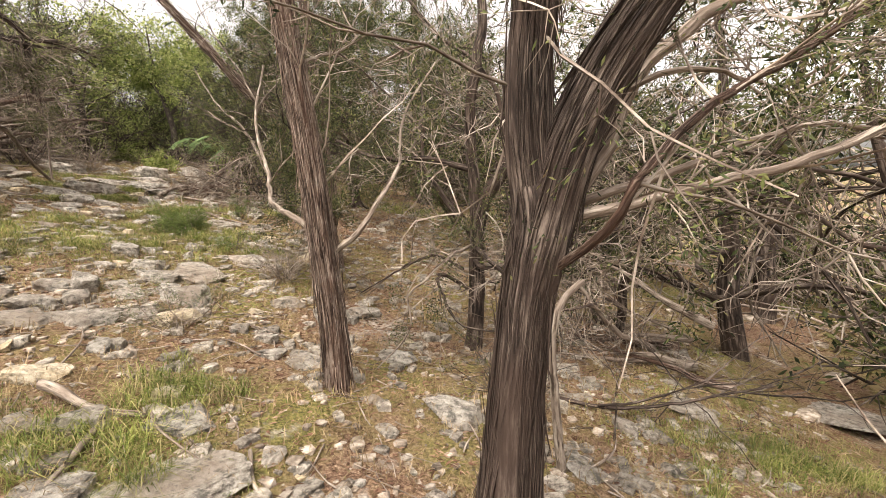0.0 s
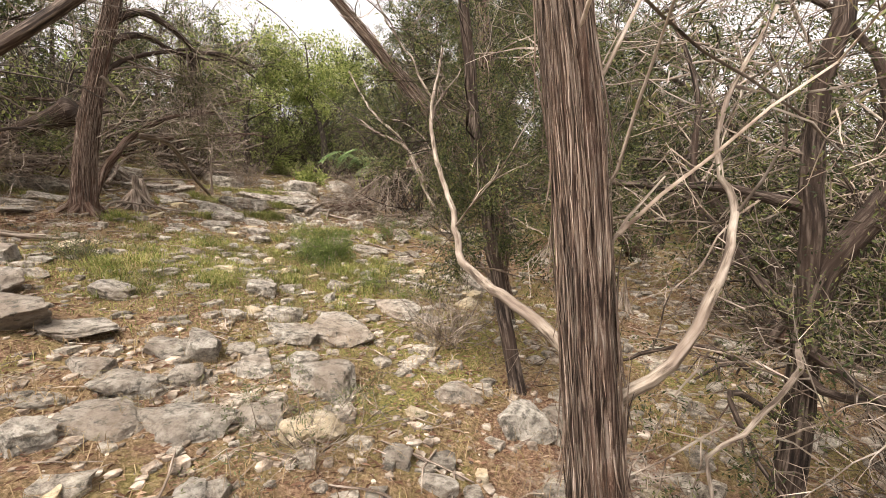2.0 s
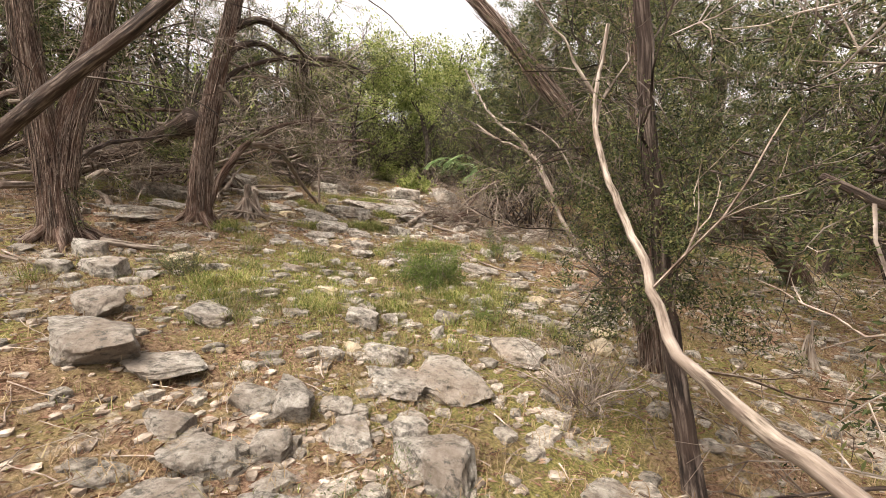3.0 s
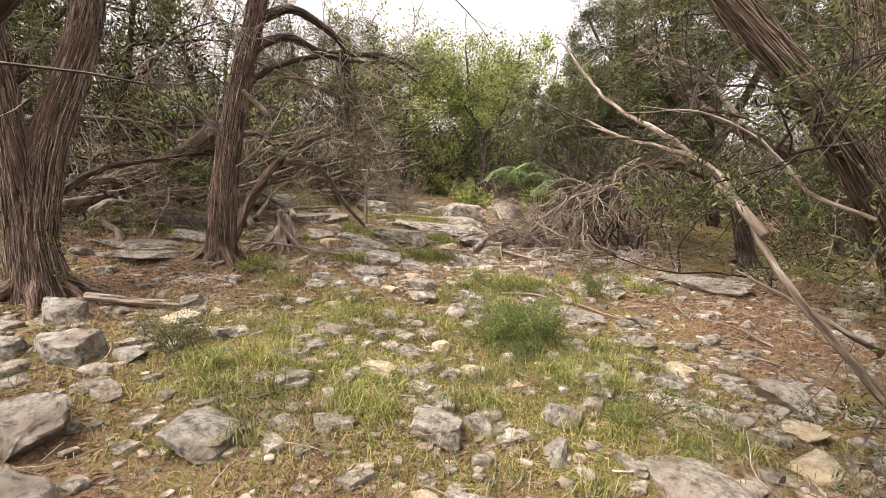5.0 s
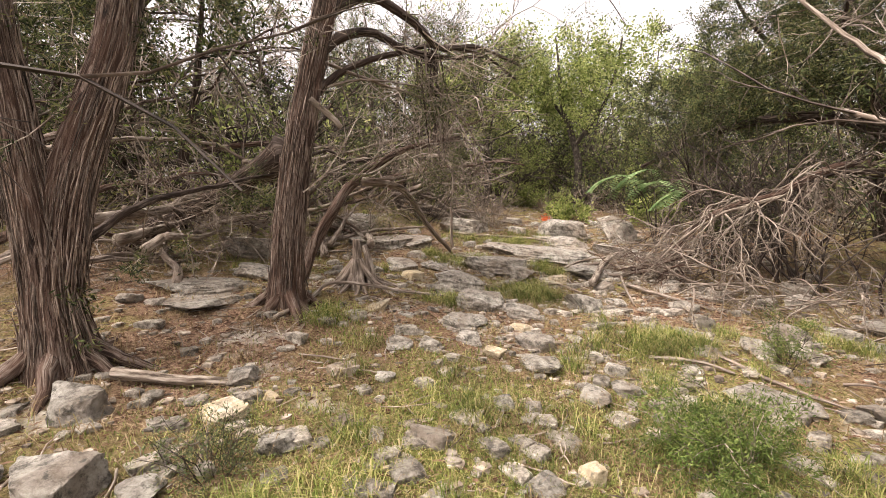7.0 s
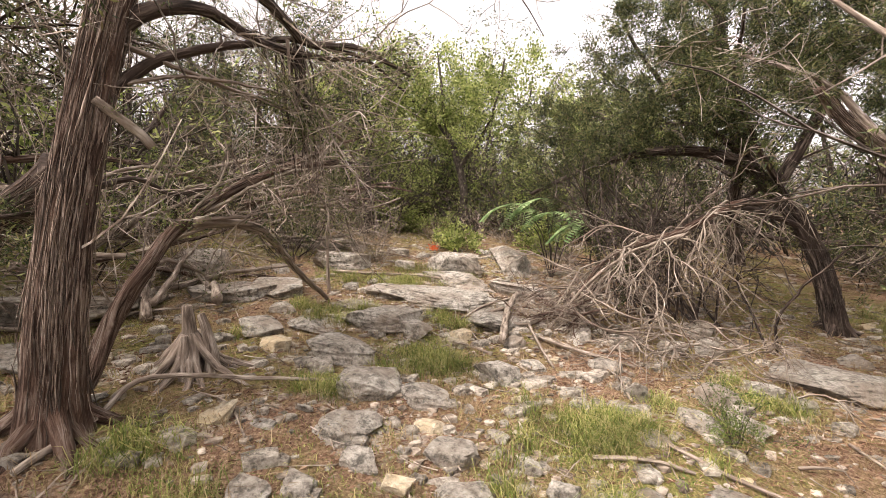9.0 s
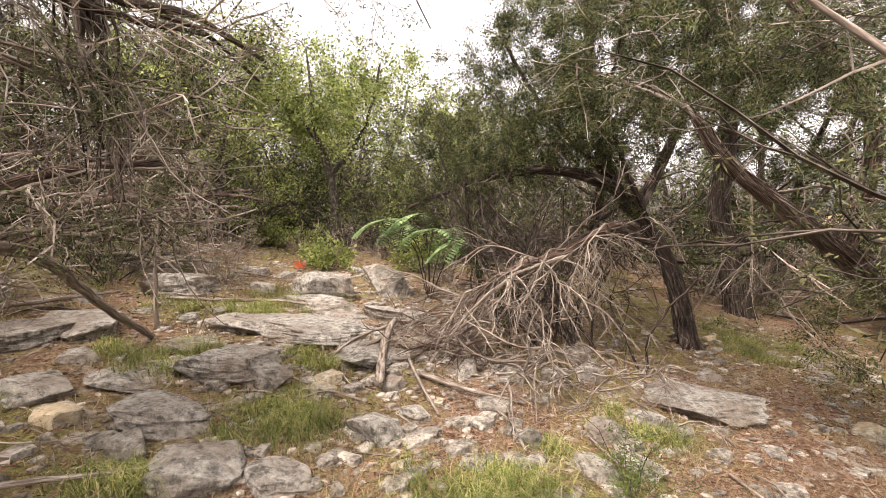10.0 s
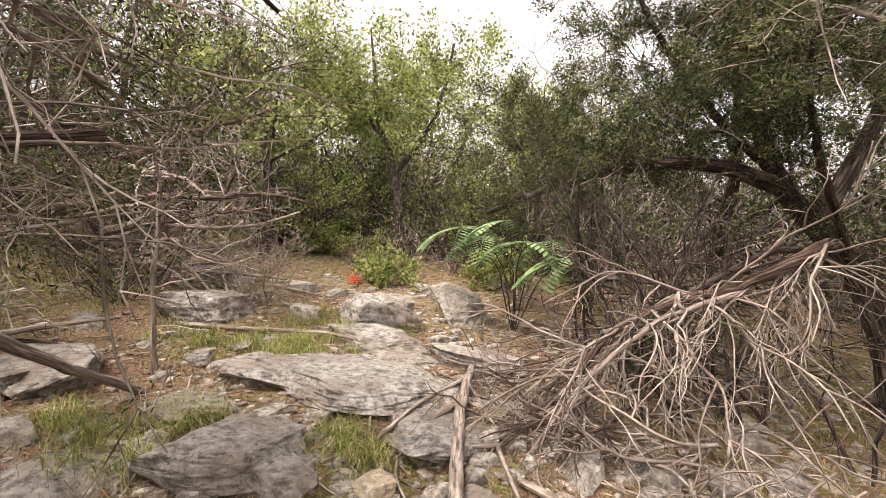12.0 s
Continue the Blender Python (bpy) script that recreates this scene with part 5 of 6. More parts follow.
pts = np.vstack([np.stack([r.normal(cx, sx * 0.9, int(430 * sx * sy)), r.normal(cy, sy * 0.9, int(430 * sx * sy))], -1) for cx, cy, sx, sy in MEADOW])
g = tuft_points(pts, 0.09, 14)
blades("moss_grass", g[:, 0], g[:, 1], 0.024, 0.0024, GRASS, "low mossy green grass carpeting the soil", 1.3)
clumps = np.array([(-4.5, 5.58), (-3.66, 4.72), (-4.37, 4.3), (-2.87, 6.25), (-3.82, 4.72), (-2.8, 5.9), (-4.25, 7.28), (-5.3, 7.47), (-5.2, 7.6), (2.25, 2.97), (-4.6, 4.4), (-3.3, 5.2), (-4.05, 7.4), (-3.75, 7.9), (-3.0, 6.5), (-3.9, 6.7), (-6.5, 9.85), (-6.9, 10.0), (-6.1, 10.2)])
extra = np.vstack([np.stack([r.normal(cx, sx * 0.7, 9), r.normal(cy, sy * 0.7, 9)], -1) for cx, cy, sx, sy in MEADOW])
g = np.vstack([tuft_points(clumps, 0.06, 200), tuft_points(extra, 0.045, 70)])
blades("tall_grass", g[:, 0], g[:, 1], 0.13, 0.0021, GRASS, "tall bright green grass tufts", 1.2)
g = tuft_points(np.stack([r.uniform(-9, 3, 5200), r.uniform(0.3, 13, 5200)], -1), 0.05, 12)
blades("dry_grass", g[:, 0], g[:, 1], 0.10, 0.0018, STRAW, "sparse dry straw-coloured grass", 1.2)
n = 150000
x = np.concatenate([r.uniform(-7.5, 2.5, 105000), r.uniform(-11, 6, 30000), r.uniform(2, 10, 15000)])
y = np.concatenate([r.uniform(0.5, 11, 105000), r.uniform(8, 19, 30000), r.uniform(0, 10, 15000)])
a, L = r.uniform(0, 6.28, n), np.concatenate([r.uniform(0.008, 0.038, 105000), r.uniform(0.03, 0.08, 45000)])
z = ground_z(x, y) + 0.004
dx, dy = np.cos(a) * L, np.sin(a) * L
w = r.uniform(0.0008, 0.0034, n) / L
lift = r.uniform(0, 0.014, n)
v = np.stack([np.stack([x - dx, y - dy, z], -1), np.stack([x - dy * w, y + dx * w, z + lift], -1), np.stack([x + dx, y + dy, z + lift * 0.5], -1), np.stack([x + dy * w, y - dx * w, z + 0.002], -1)], 1).reshape(-1, 3)
q = np.arange(n)[:, None] * 4 + np.array([[0, 1, 2, 3]])
tagged(mesh_object("needle_litter", v, [q], LITTER, smooth=False), "reddish brown needle and leaf litter", "litter", kind="stuff")
sticks = Tubes()
for i in range(2600):
    x, y = r.uniform(-8.5, 2.6), r.uniform(0.5, 12.5)
    L = r.uniform(0.08, 0.35)
    line = wander((x, y, 0), (*r.normal(0, 1, 2), 0), L, 4, 0.16, r)
    line[:, 2] = ground_z(line[:, 0], line[:, 1]) + 0.008 + r.uniform(0, 0.02)
    sticks.add(line, np.linspace(1, 0.5, 5) * r.uniform(0.002, 0.006), 4)
tagged(sticks.obj("twig_litter", TWIGS), "small fallen twigs scattered over the ground", "twigs", kind="stuff")


# ---- dead wood on the ground ----
def stick(label, pts, r0, r1, mat=DEADWOOD, name="fallen_branch", lift=0.02, group="fallen branches"):
    """A branch lying on the ground; points are x, y and height above the ground."""
    p = [(x, y, float(ground_z(x, y)) + h + r0 * 0.5) for x, y, h in pts]
    path = smooth_path(p, 0.05)
    rs = np.random.default_rng(int(abs(pts[0][0] * 991)))
    if len(path) > 3:
        path[1:-1] += rs.normal(0, r0 * 0.07, (len(path) - 2, 3))
    t = Tubes()
    t.add(path, np.linspace(r0, r1, len(path)), 12, 0.07, 1.0, 3)
    return tagged(t.obj(name, mat), label, "branch", group)


stick("bleached curved dead log propped on a rock", [(-4.95, 8.12, 0.08), (-5.05, 8.5, 0.07), (-5.13, 8.8, 0.07), (-5.22, 9.24, 0.05), (-5.29, 9.7, 0.04)], 0.037, 0.028)
stick("long grey stick lying on bare soil", [(-6.09, 5.35, 0.02), (-6.25, 5.75, 0.05), (-6.3, 6.05, 0.12), (-5.9, 6.6, 0.05), (-5.4, 7.0, 0.02)], 0.018, 0.009)
stick("pale dead stick lying across stones", [(-1.62, 1.95, 0.02), (-1.55, 1.6, 0.02), (-1.45, 1.3, 0.02)], 0.016, 0.011)
stick("crooked bleached branch lying in grass", [(-2.05, 2.2, 0.05), (-1.92, 2.15, 0.06), (-1.75, 2.1, 0.02), (-1.5, 2.12, 0.01)], 0.026, 0.014)
stick("thin straw-coloured stick on needle litter", [(-0.95, 2.0, 0.01), (-0.85, 1.8, 0.01), (-0.6, 1.5, 0.01)], 0.010, 0.006)
stick("dark bent branch lying on the ledge", [(-7.5, 9.05, 0.02), (-7.0, 9.3, 0.03), (-6.4, 9.55, 0.05), (-5.9, 9.6, 0.03)], 0.022, 0.010, GREYWOOD)
stick("grey stick among the gravel", [(-3.7, 7.35, 0.01), (-3.3, 7.25, 0.02), (-2.9, 7.3, 0.01)], 0.014, 0.008, GREYWOOD)
stick("broken dead branch on stony soil", [(-4.75, 8.55, 0.02), (-4.35, 8.4, 0.04), (-3.95, 8.45, 0.02)], 0.02, 0.012)
stick("thin dead branch leaning on slab", [(-4.9, 8.75, 0.02), (-4.7, 8.35, 0.05), (-4.5, 8.0, 0.01)], 0.014, 0.009)
stick("dead branch beside the old trunk", [(-5.95, 4.35, 0.05), (-5.75, 4.6, 0.03), (-5.55, 4.85, 0.01)], 0.032, 0.022)
stick("weathered root wood lying in litter", [(-2.0, 1.5, 0.02), (-1.75, 1.35, 0.03), (-1.3, 1.42, 0.02)], 0.028, 0.015, GREYWOOD)
stick("bleached bent pole standing in the slope", [(0.58, 2.32, -0.05), (0.54, 2.28, 0.35), (0.52, 2.26, 0.75), (0.58, 2.30, 0.93), (0.72, 2.42, 1.03)], 0.026, 0.016)
stick("grey stick lying on the slope", [(-6.6, 3.6, 0.03), (-6.1, 3.5, 0.05), (-5.6, 3.62, 0.02)], 0.02, 0.012, GREYWOOD)

loose = random.Random(33)
for k in range(44):
    cx, cy, sp = ((-4.7, 8.7, 0.5), (-2.2, 7.4, 0.8), (-3.2, 8.0, 0.7), (0.6, 2.9, 0.8), (-6.0, 4.9, 0.6), (-1.6, 2.2, 0.6))[k % 6]
    sx, sy, sa, sl = loose.gauss(cx, sp), loose.gauss(cy, sp), loose.uniform(0, 6.28), loose.uniform(0.25, 0.7)
    stick("thin bare dead stick on the stony ground", [(sx, sy, 0.01), (sx + 0.5 * sl * math.cos(sa), sy + 0.5 * sl * math.sin(sa), 0.04), (sx + sl * math.cos(sa + 0.2), sy + sl * math.sin(sa + 0.2), 0.01)], loose.uniform(0.005, 0.012), 0.004, GREYWOOD if k % 2 else DEADWOOD)

# a low fallen branch with side twigs, downhill of the forked juniper
fb = thing("fallen_branch", (1.1, 3.0, float(ground_z(1.1, 3.0))), "dark fallen juniper branch with bare side twigs", "branch", "fallen branches")
EXTRA[fb] = (Tubes(), [], Tubes())
hz = float(ground_z(1.1, 3.0))
limb(fb, "branch", [(0.75, 3.05, hz + 0.10), (1.1, 3.0, hz + 0.05), (1.6, 2.95, hz + 0.12), (2.2, 3.0, hz + 0.15)], 0.016, 0.006, BARKDARK, 12)
limb(fb, "branch", [(1.0, 3.0, hz + 0.06), (1.3, 2.8, hz + 0.2), (1.7, 2.75, hz + 0.35)], 0.011, 0.004, BARKDARK, 8)
finish(fb, TWIGDARK, None)


# dead limbs fallen together on the uphill side
def windfall(x, y, label, n, seed, reach, low, high, aim, mat=GREYWOOD, twm=TWIGS):
    ob = thing("fallen_tree", (x, y, float(ground_z(x, y))), label, "dead tree", "windfall")
    EXTRA[ob] = (Tubes(), [], Tubes())
    rw = np.random.default_rng(seed)
    z = float(ground_z(x, y))
    for k in range(n):
        a = aim + rw.normal(0, 0.55)
        h = rw.uniform(low, high)
        L = reach * rw.uniform(0.5, 1.1)
        sx, sy = x + rw.normal(0, 0.3) - math.cos(a) * L * 0.4, y + rw.normal(0, 0.3) - math.sin(a) * L * 0.4
        q = wander((sx, sy, float(ground_z(sx, sy)) + h * rw.uniform(0, 0.9)), (math.cos(a), math.sin(a), rw.uniform(-0.1, 0.45)), L, 5, 0.16, rw, 0.05)
        q[:, 2] = np.maximum(q[:, 2], ground_z(q[:, 0], q[:, 1]) + 0.03)
        limb(ob, "limb", [tuple(c) for c in q], rw.uniform(0.018, 0.060), 0.010, (GREYWOOD, mat, DEADWOOD, BARK)[k % 4], 8)
    finish(ob, twm, None)


windfall(-7.9, 5.2, "dark dead limbs fallen behind the junipers", 16, 401, 2.2, 0.3, 1.5, 2.2)
windfall(-8.0, 7.2, "tangle of dead juniper limbs on the bank", 17, 402, 2.4, 0.2, 1.5, 1.2)
windfall(-8.6, 9.6, "stacked bleached dead limbs under the trees", 20, 403, 2.2, 0.3, 1.6, 0.2, GREYWOOD, TWIGS)
windfall(-7.8, 3.2, "grey dead limbs lying behind the old juniper", 12, 404, 2.2, 0.1, 1.2, 2.6, GREYWOOD)
windfall(1.6, 7.4, "dead branches sunk in downhill brush", 9, 405, 2.2, 0.1, 1.0, 2.9)
windfall(1.9, 4.4, "dead grey branches below the path", 8, 406, 1.6, 0.1, 0.8, 2.9)


# the brush heap under the leaning juniper
def dead_branch(owner, p, d, length, r0, r, mat, bend=0.2, droop=0.1, forks=5):
    """A bare branch with its side branches and twigs, lying or hanging, never below the ground."""
    bough, forked = Tubes(), Tubes()

    def line(t, p, d, length, r0, n, droop, sides):
        q = wander(p, d, length, n, bend, r, droop)
        q[:, 2] = np.maximum(q[:, 2], ground_z(q[:, 0], q[:, 1]) + 0.012 + r0)
        q = smooth_path(q, 0.04)
        t.add(q, r0 + (0.35 * r0 - r0) * np.linspace(0, 1, len(q)), sides)
        return q

    main = line(bough, p, d, length, r0, 7, droop, 8)
    for i in range(forks):
        j = int(r.uniform(0.2, 0.92) * (len(main) - 2))
        dd = unit(unit(main[j + 1] - main[j]) + r.normal(0, 0.55, 3) + np.array([0, 0, -droop]))
        side = line(forked, main[j], dd, length * r.uniform(0.3, 0.6), r0 * 0.55, 5, droop, 6)
        for k in range(3):
            j = int(r.uniform(0.2, 0.95) * (len(side) - 2))
            dd = unit(unit(side[j + 1] - side[j]) + r.normal(0, 0.6, 3))
            line(forked, side[j], dd, length * r.uniform(0.12, 0.28), r0 * 0.3, 3, droop, 4)
    ob = under(bough.obj("branch", mat), owner)
    tagged(forked.obj("side_branch", mat, ob), "forked brittle side twigs", kind="stuff")
    return ob


pile = thing("brush_heap", (-4.0, 9.5, float(ground_z(-4.0, 9.5))), "heap of bleached dead juniper branches sprawling over rocks", "brush heap")
EXTRA[pile] = (Tubes(), [], Tubes())
rp_ = np.random.default_rng(77)
spine = smooth_path([(-2.75, 10.35, 2.52), (-3.0, 9.85, 2.55), (-3.25, 9.54, 2.47), (-3.50, 9.58, 2.32), (-3.80, 9.53, 2.26), (-4.2, 9.41, 2.12), (-4.45, 9.36, 1.86), (-4.6, 9.3, 1.66), (-4.95, 9.1, 1.50)], 0.04)
limb(pile, "branch", [tuple(q) for q in spine[::8]], 0.048, 0.018, BARK, 0)
limb(pile, "branch", [(-3.5, 9.56, 2.30), (-3.9, 9.36, 2.16), (-4.25, 9.15, 1.95), (-4.6, 8.95, 1.62), (-4.75, 8.8, 1.45)], 0.022, 0.010, DEADWOOD, 0)
for k in range(40):
    p = spine[int(rp_.uniform(0.2, 0.86) * (len(spine) - 1))]
    d = (rp_.normal(-0.1, 0.7), rp_.normal(-0.45, 0.5), rp_.uniform(-0.9, 0.35))
    dead_branch(pile, p, d, rp_.uniform(0.6, 1.3), rp_.uniform(0.006, 0.012), rp_, DEADWOOD if k % 4 else GREYWOOD, 0.27, 0.15, 6)
for k in range(30):
    x, y = rp_.normal(-4.35, 0.35), rp_.normal(9.35, 0.3)
    a = rp_.normal(-2.75, 0.6)
    dead_branch(pile, (x, y, float(ground_z(x, y)) + rp_.uniform(0.05, 0.45)), (math.cos(a), math.sin(a), rp_.uniform(-0.25, 0.15)), rp_.uniform(0.6, 1.3), rp_.uniform(0.007, 0.017), rp_, (DEADWOOD, BARK, GREYWOOD)[k % 3], 0.2, 0.07, 5)
for k in range(22):
    x, y = rp_.normal(-3.6, 0.4), rp_.normal(9.2, 0.25)
    a = rp_.uniform(-3.4, 0.2)
    dead_branch(pile, (x, y, float(ground_z(x, y)) + rp_.uniform(0.02, 0.25)), (math.cos(a), math.sin(a), rp_.uniform(-0.1, 0.3)), rp_.uniform(0.5, 1.1), rp_.uniform(0.007, 0.013), rp_, GREYWOOD if k % 2 else DEADWOOD, 0.2, 0.08, 4)
finish(pile, TWIGS, None)
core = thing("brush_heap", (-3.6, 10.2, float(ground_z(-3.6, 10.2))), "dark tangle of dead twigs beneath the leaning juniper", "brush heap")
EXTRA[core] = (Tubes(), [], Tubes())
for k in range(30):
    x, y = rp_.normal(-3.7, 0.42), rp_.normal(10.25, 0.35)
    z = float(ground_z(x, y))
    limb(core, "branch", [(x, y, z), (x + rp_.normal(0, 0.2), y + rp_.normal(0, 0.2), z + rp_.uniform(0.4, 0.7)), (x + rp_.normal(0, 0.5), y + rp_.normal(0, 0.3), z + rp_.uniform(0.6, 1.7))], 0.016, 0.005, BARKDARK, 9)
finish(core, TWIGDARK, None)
stick("straight pale stick leaning from the heap", [(-5.28, 9.38, 0.05), (-5.4, 8.9, 0.04), (-5.5, 8.51, 0.01)], 0.016, 0.011)
stick("split grey stick among the heap's litter", [(-5.23, 8.97, 0.04), (-5.3, 8.7, 0.05), (-5.38, 8.39, 0.01)], 0.022, 0.014, GREYWOOD)
stick("reddish dead branch lying on bedrock", [(-5.38, 8.47, 0.02), (-5.1, 8.6, 0.05), (-4.88, 8.77, 0.02)], 0.020, 0.013)
stick("long bowed dead limb lying on soil", [(-4.07, 7.05, 0.01), (-3.8, 7.12, 0.03), (-3.58, 7.18, 0.01)], 0.014, 0.009)


# grey brush on the bank
def brush(x, y, label, size, n, mat, seed, leaf=None, per=6, length=0.03, width=0.004, share=0.7, name="dead_shrub", category="shrub", up=0.7):
    ob = thing(name, (x, y, float(ground_z(x, y))), label, category, "low shrubs")
    EXTRA[ob] = (Tubes(), [], Tubes())
    rb = np.random.default_rng(seed)
    tips = EXTRA[ob][1]
    tubes = Tubes()
    for b in range(6):
        for k in range(max(1, n // 6)):
            a = b * 1.047 + rb.uniform(0, 1.1)
            q = rb.uniform(0, 0.25) * size
            px, py = x + q * math.cos(a), y + q * math.sin(a)
            twig(tubes, (px, py, float(ground_z(px, py)) - 0.01), (math.cos(a) * rb.uniform(0.2, 1), math.sin(a) * rb.uniform(0.2, 1), up), size * rb.uniform(0.5, 1.1), 0.005, rb, 2, 0.22, 0.02, tips)
    under(tagged(tubes.obj("brushwood", mat), "thin wiry twigs", kind="stuff"), ob)
    finish(ob, mat, leaf, per, 0.035, length, width, share, seed)
    return ob


brush(-1.75, 4.9, "low grey dead shrub of dense twigs on the bank", 0.55, 70, TWIGS, 201)
brush(-1.95, 3.2, "feathery young juniper bush among the rocks", 0.45, 26, TWIGS, 202, BUSHLEAF, 12, 0.022, 0.0022, 0.9, "juniper_bush")
brush(-3.45, 6.1, "bushy green juniper seedling in the grass", 0.42, 48, TWIGS, 203, SEEDLEAF, 24, 0.026, 0.0028, 0.95, "juniper_bush")
brush(-4.95, 4.45, "small grey-green shrub with dark stems", 0.32, 26, TWIGDARK, 204, BUSHLEAF, 6, 0.02, 0.003, 0.8, "low_shrub")
brush(-3.36, 7.65, "thin juniper sapling beside stones", 0.42, 12, TWIGDARK, 205, SEEDLEAF, 18, 0.022, 0.0025, 0.8, "juniper_sapling", up=1.6)
sap = thing("sapling", (-7.07, 8.48, float(ground_z(-7.07, 8.48))), "slim bare sapling growing from the stony ledge", "sapling")
EXTRA[sap] = (Tubes(), [], Tubes())
sz = float(ground_z(-7.07, 8.48))
limb(sap, "trunk", [(-7.07, 8.48, sz - 0.08), (-7.05, 8.49, sz + 0.4), (-6.99, 8.50, sz + 0.85), (-6.96, 8.52, sz + 1.45)], 0.024, 0.006, GREYWOOD, 9)
finish(sap, TWIGS, BUSHLEAF, 6, share=0.35, seed=17)
brush(-4.9, 9.0, "wiry grey twigs at the foot of brush", 0.4, 16, TWIGS, 207)
brush(-7.4, 9.9, "leafless thicket of thin twigs on the ledge", 0.7, 24, TWIGS, 208)
brush(-6.9, 11.6, "light green shrub behind the boulders", 0.5, 26, TWIGDARK, 209, OAKLEAF, 8, 0.06, 0.016, 0.7, "low_shrub")
brush(-8.3, 9.2, "tangle of thin dead stems under trees", 0.9, 30, TWIGDARK, 210)
brush(-5.7, 12.6, "bright green shrub under the oak", 0.6, 30, TWIGDARK, 211, OAKLEAF, 10, 0.06, 0.018, 0.8, "low_shrub")
brush(-8.4, 12.4, "green shrub with small leaves by the oak", 0.5, 26, TWIGDARK, 212, OAKLEAF, 10, 0.05, 0.015, 0.8, "low_shrub")
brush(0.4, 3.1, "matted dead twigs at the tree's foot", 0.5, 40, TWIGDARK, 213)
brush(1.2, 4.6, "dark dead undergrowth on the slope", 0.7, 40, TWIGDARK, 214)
brush(-2.55, 5.6, "spindly green seedling in grass", 0.3, 14, TWIGDARK, 215, SEEDLEAF, 16, 0.022, 0.0025, 0.8, "juniper_sapling")
brush(-7.27, 11.30, "small red-leaved shrub by the boulders", 0.14, 6, TWIGDARK, 216, REDLEAF, 5, 0.03, 0.010, 0.6, "red_shrub")

for k, (x, y) in enumerate(((-8.2, 11.0), (-7.7, 12.3), (-8.9, 10.1), (-6.5, 12.9), (-9.3, 11.5), (-7.0, 12.5), (-5.3, 12.0), (-9.0, 12.6))):
    if k % 3 == 1:
        brush(x, y, "twiggy green shrub among stones behind the ledge", 0.6, 24, TWIGS, 230 + k, OAKLEAF, 6, 0.04, 0.011, 0.5, "low_shrub")
    else:
        brush(x, y, "leafless grey shrub among stones behind the ledge", 0.65, 30, TWIGS, 230 + k)

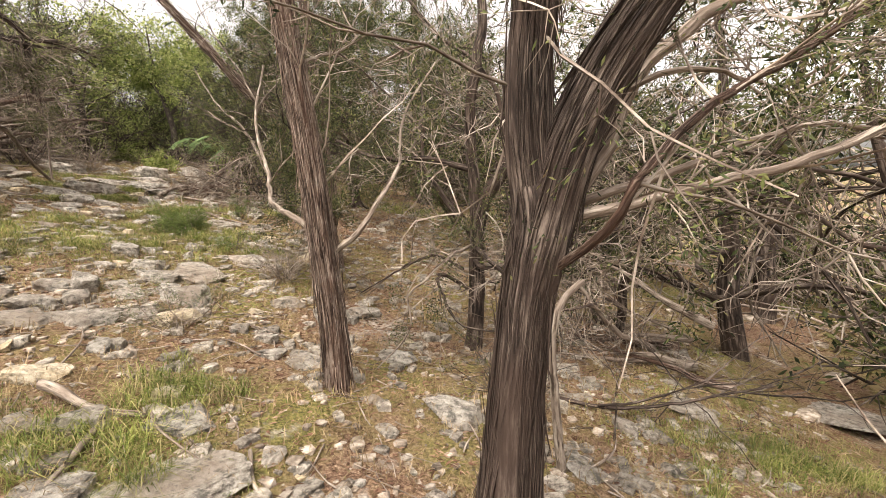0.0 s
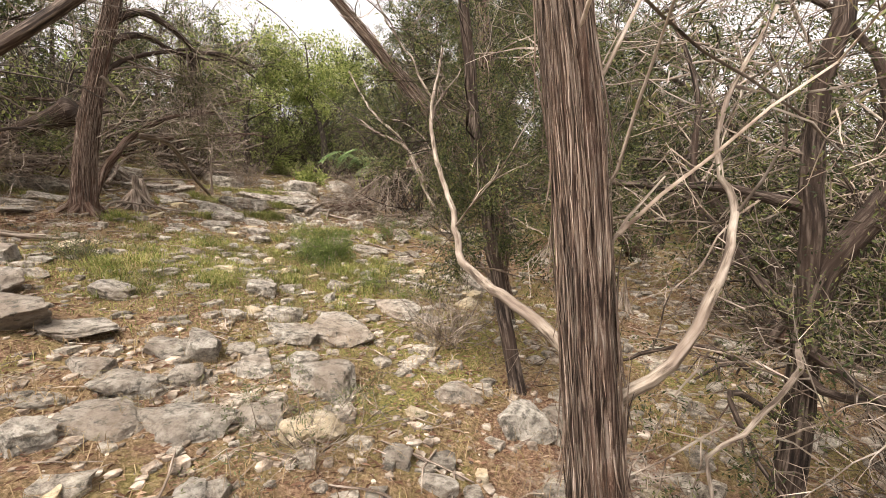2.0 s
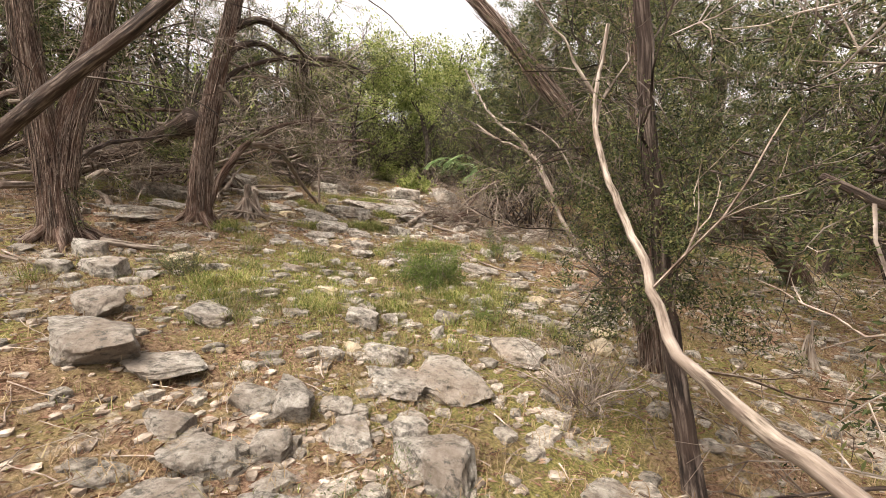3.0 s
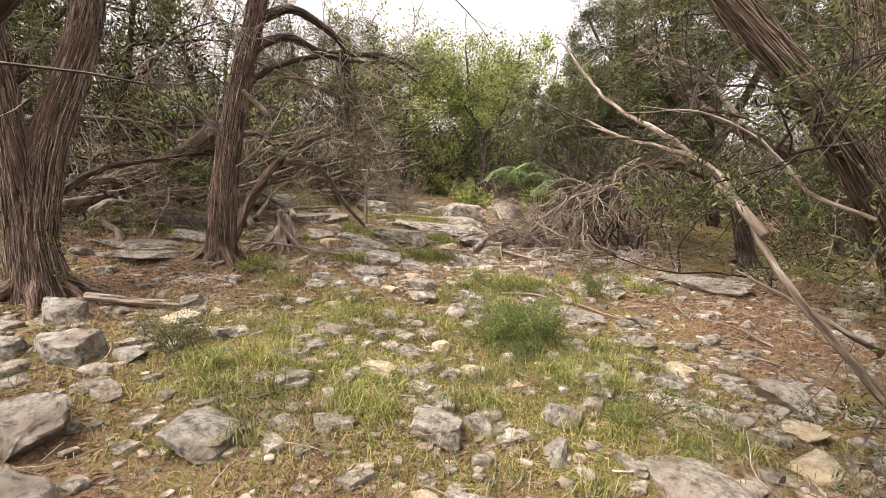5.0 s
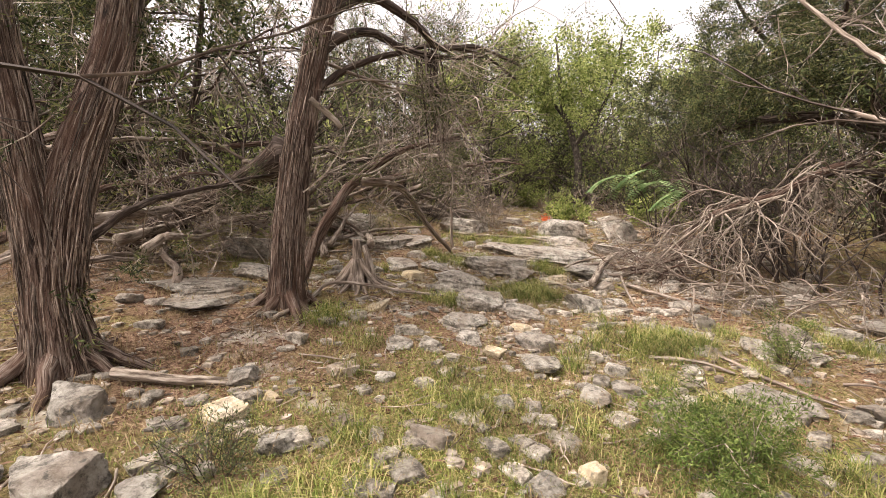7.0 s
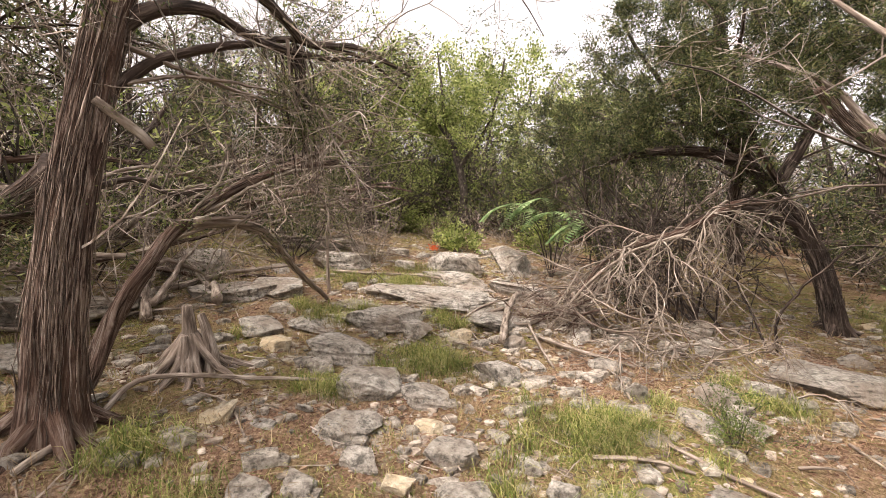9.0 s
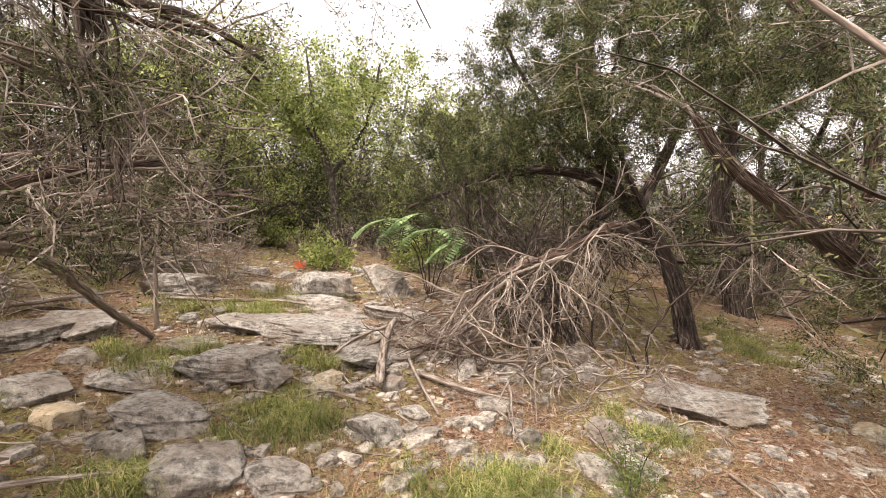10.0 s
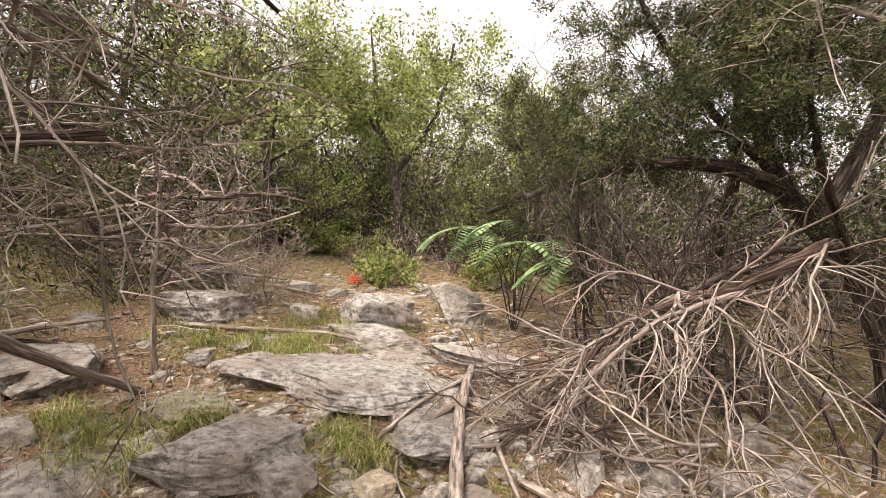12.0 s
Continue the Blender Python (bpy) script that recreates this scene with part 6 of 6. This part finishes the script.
# the sumac with long divided leaves over the ledge
sumac = thing("sumac", (-5.2, 10.9, float(ground_z(-5.2, 10.9))), "young sumac with long light green divided leaves", "shrub")
EXTRA[sumac] = (Tubes(), [], Tubes())
rs_ = np.random.default_rng(88)
for k, (ex, ey, ez) in enumerate(((-5.35, 10.5, 0.95), (-5.0, 10.4, 0.9), (-4.75, 10.6, 0.9), (-5.6, 10.7, 1.05), (-5.2, 10.8, 1.1), (-4.6, 10.3, 0.75))):
    z0 = float(ground_z(-5.2, 10.9))
    limb(sumac, "stem", [(-5.2, 10.9, z0 - 0.05), (-5.2 + (ex + 5.2) * 0.4, 10.9 + (ey - 10.9) * 0.3, z0 + ez * 0.6), (ex, ey, z0 + ez)], 0.010, 0.004, OAKBARK)
    for j in range(3):
        a = rs_.uniform(0, 6.28)
        mid = np.array([ex, ey, z0 + ez])
        rib = wander(mid, (math.cos(a), math.sin(a), 0.2), 0.5, 12, 0.04, rs_, 0.11)
        t = Tubes()
        t.add(rib, np.linspace(0.004, 0.0015, len(rib)), 4)
        frond = under(t.obj("frond", FERNLEAF), sumac)
        c, d = [], []
        for q in range(2, len(rib)):
            along = unit(rib[q] - rib[q - 1])
            sd = unit(np.cross(along, (0, 0, 1)))
            for sgn in (-1, 1):
                c.append(rib[q])
                d.append(unit(sd * sgn + along * 0.4 + np.array([0, 0, -0.15])))
        c, d = np.array(c), np.array(d)
        sdv = unit(np.cross(d, np.array([0, 0, 1.0])))
        L = 0.14
        v = np.stack([c, c + d * L * 0.4 + sdv * 0.026, c + d * L, c + d * L * 0.4 - sdv * 0.026], 1).reshape(-1, 3)
        qd = np.arange(len(c))[:, None] * 4 + np.array([[0, 1, 2, 3]])
        lf = mesh_object("leaf_blade", v, [qd], FERNLEAF, smooth=False)
        lf.parent = frond

# the old stump with spread roots
stump = thing("tree_stump", (-6.45, 6.4, float(ground_z(-6.45, 6.4))), "weathered juniper stump with spread roots", "stump")
EXTRA[stump] = (Tubes(), [], Tubes())
sz = float(ground_z(-6.45, 6.4))
for k, (ox, oy, h, rad) in enumerate(((0, 0, 0.42, 0.075), (0.09, 0.05, 0.36, 0.055), (-0.08, 0.06, 0.30, 0.055), (0.06, -0.08, 0.24, 0.05))):
    limb(stump, "trunk", [(-6.45 + ox * 1.3, 6.4 + oy * 1.3, sz - 0.1), (-6.45 + ox, 6.4 + oy, sz + h * 0.5), (-6.45 + ox * 0.8, 6.4 + oy * 0.8, sz + h)], rad, rad * 0.45, GREYWOOD)
roots(stump, -6.45, 6.4, 11, 0.55, 0.04, GREYWOOD, 61, top=0.22)
finish(stump)
# torn strip of bark on the juniper
peel = Tubes()
peel.add(smooth_path([(-6.12, 5.80, 3.22), (-6.09, 5.88, 3.15), (-6.06, 5.96, 3.08), (-6.05, 6.02, 3.01)], 0.03), 0.008, 8, 0.0, 3.0)
under(tagged(peel.obj("bark_peel", DEADWOOD), "pale torn strip of bark"), t5)
# small white snag on the slope
snag = thing("tree_stump", (-0.2, 7.05, float(ground_z(-0.2, 7.05))), "small bleached splintered stump on the slope", "stump")
EXTRA[snag] = (Tubes(), [], Tubes())
sz = float(ground_z(-0.2, 7.05))
for dx, h in ((-0.06, 0.3), (0.03, 0.42), (0.08, 0.22)):
    limb(snag, "splinter", [(-0.2 + dx, 7.05, sz - 0.05), (-0.2 + dx * 0.7, 7.05, sz + h * 0.6), (-0.2 + dx * 0.2, 7.02, sz + h)], 0.045, 0.008, DEADWOOD)
finish(snag)
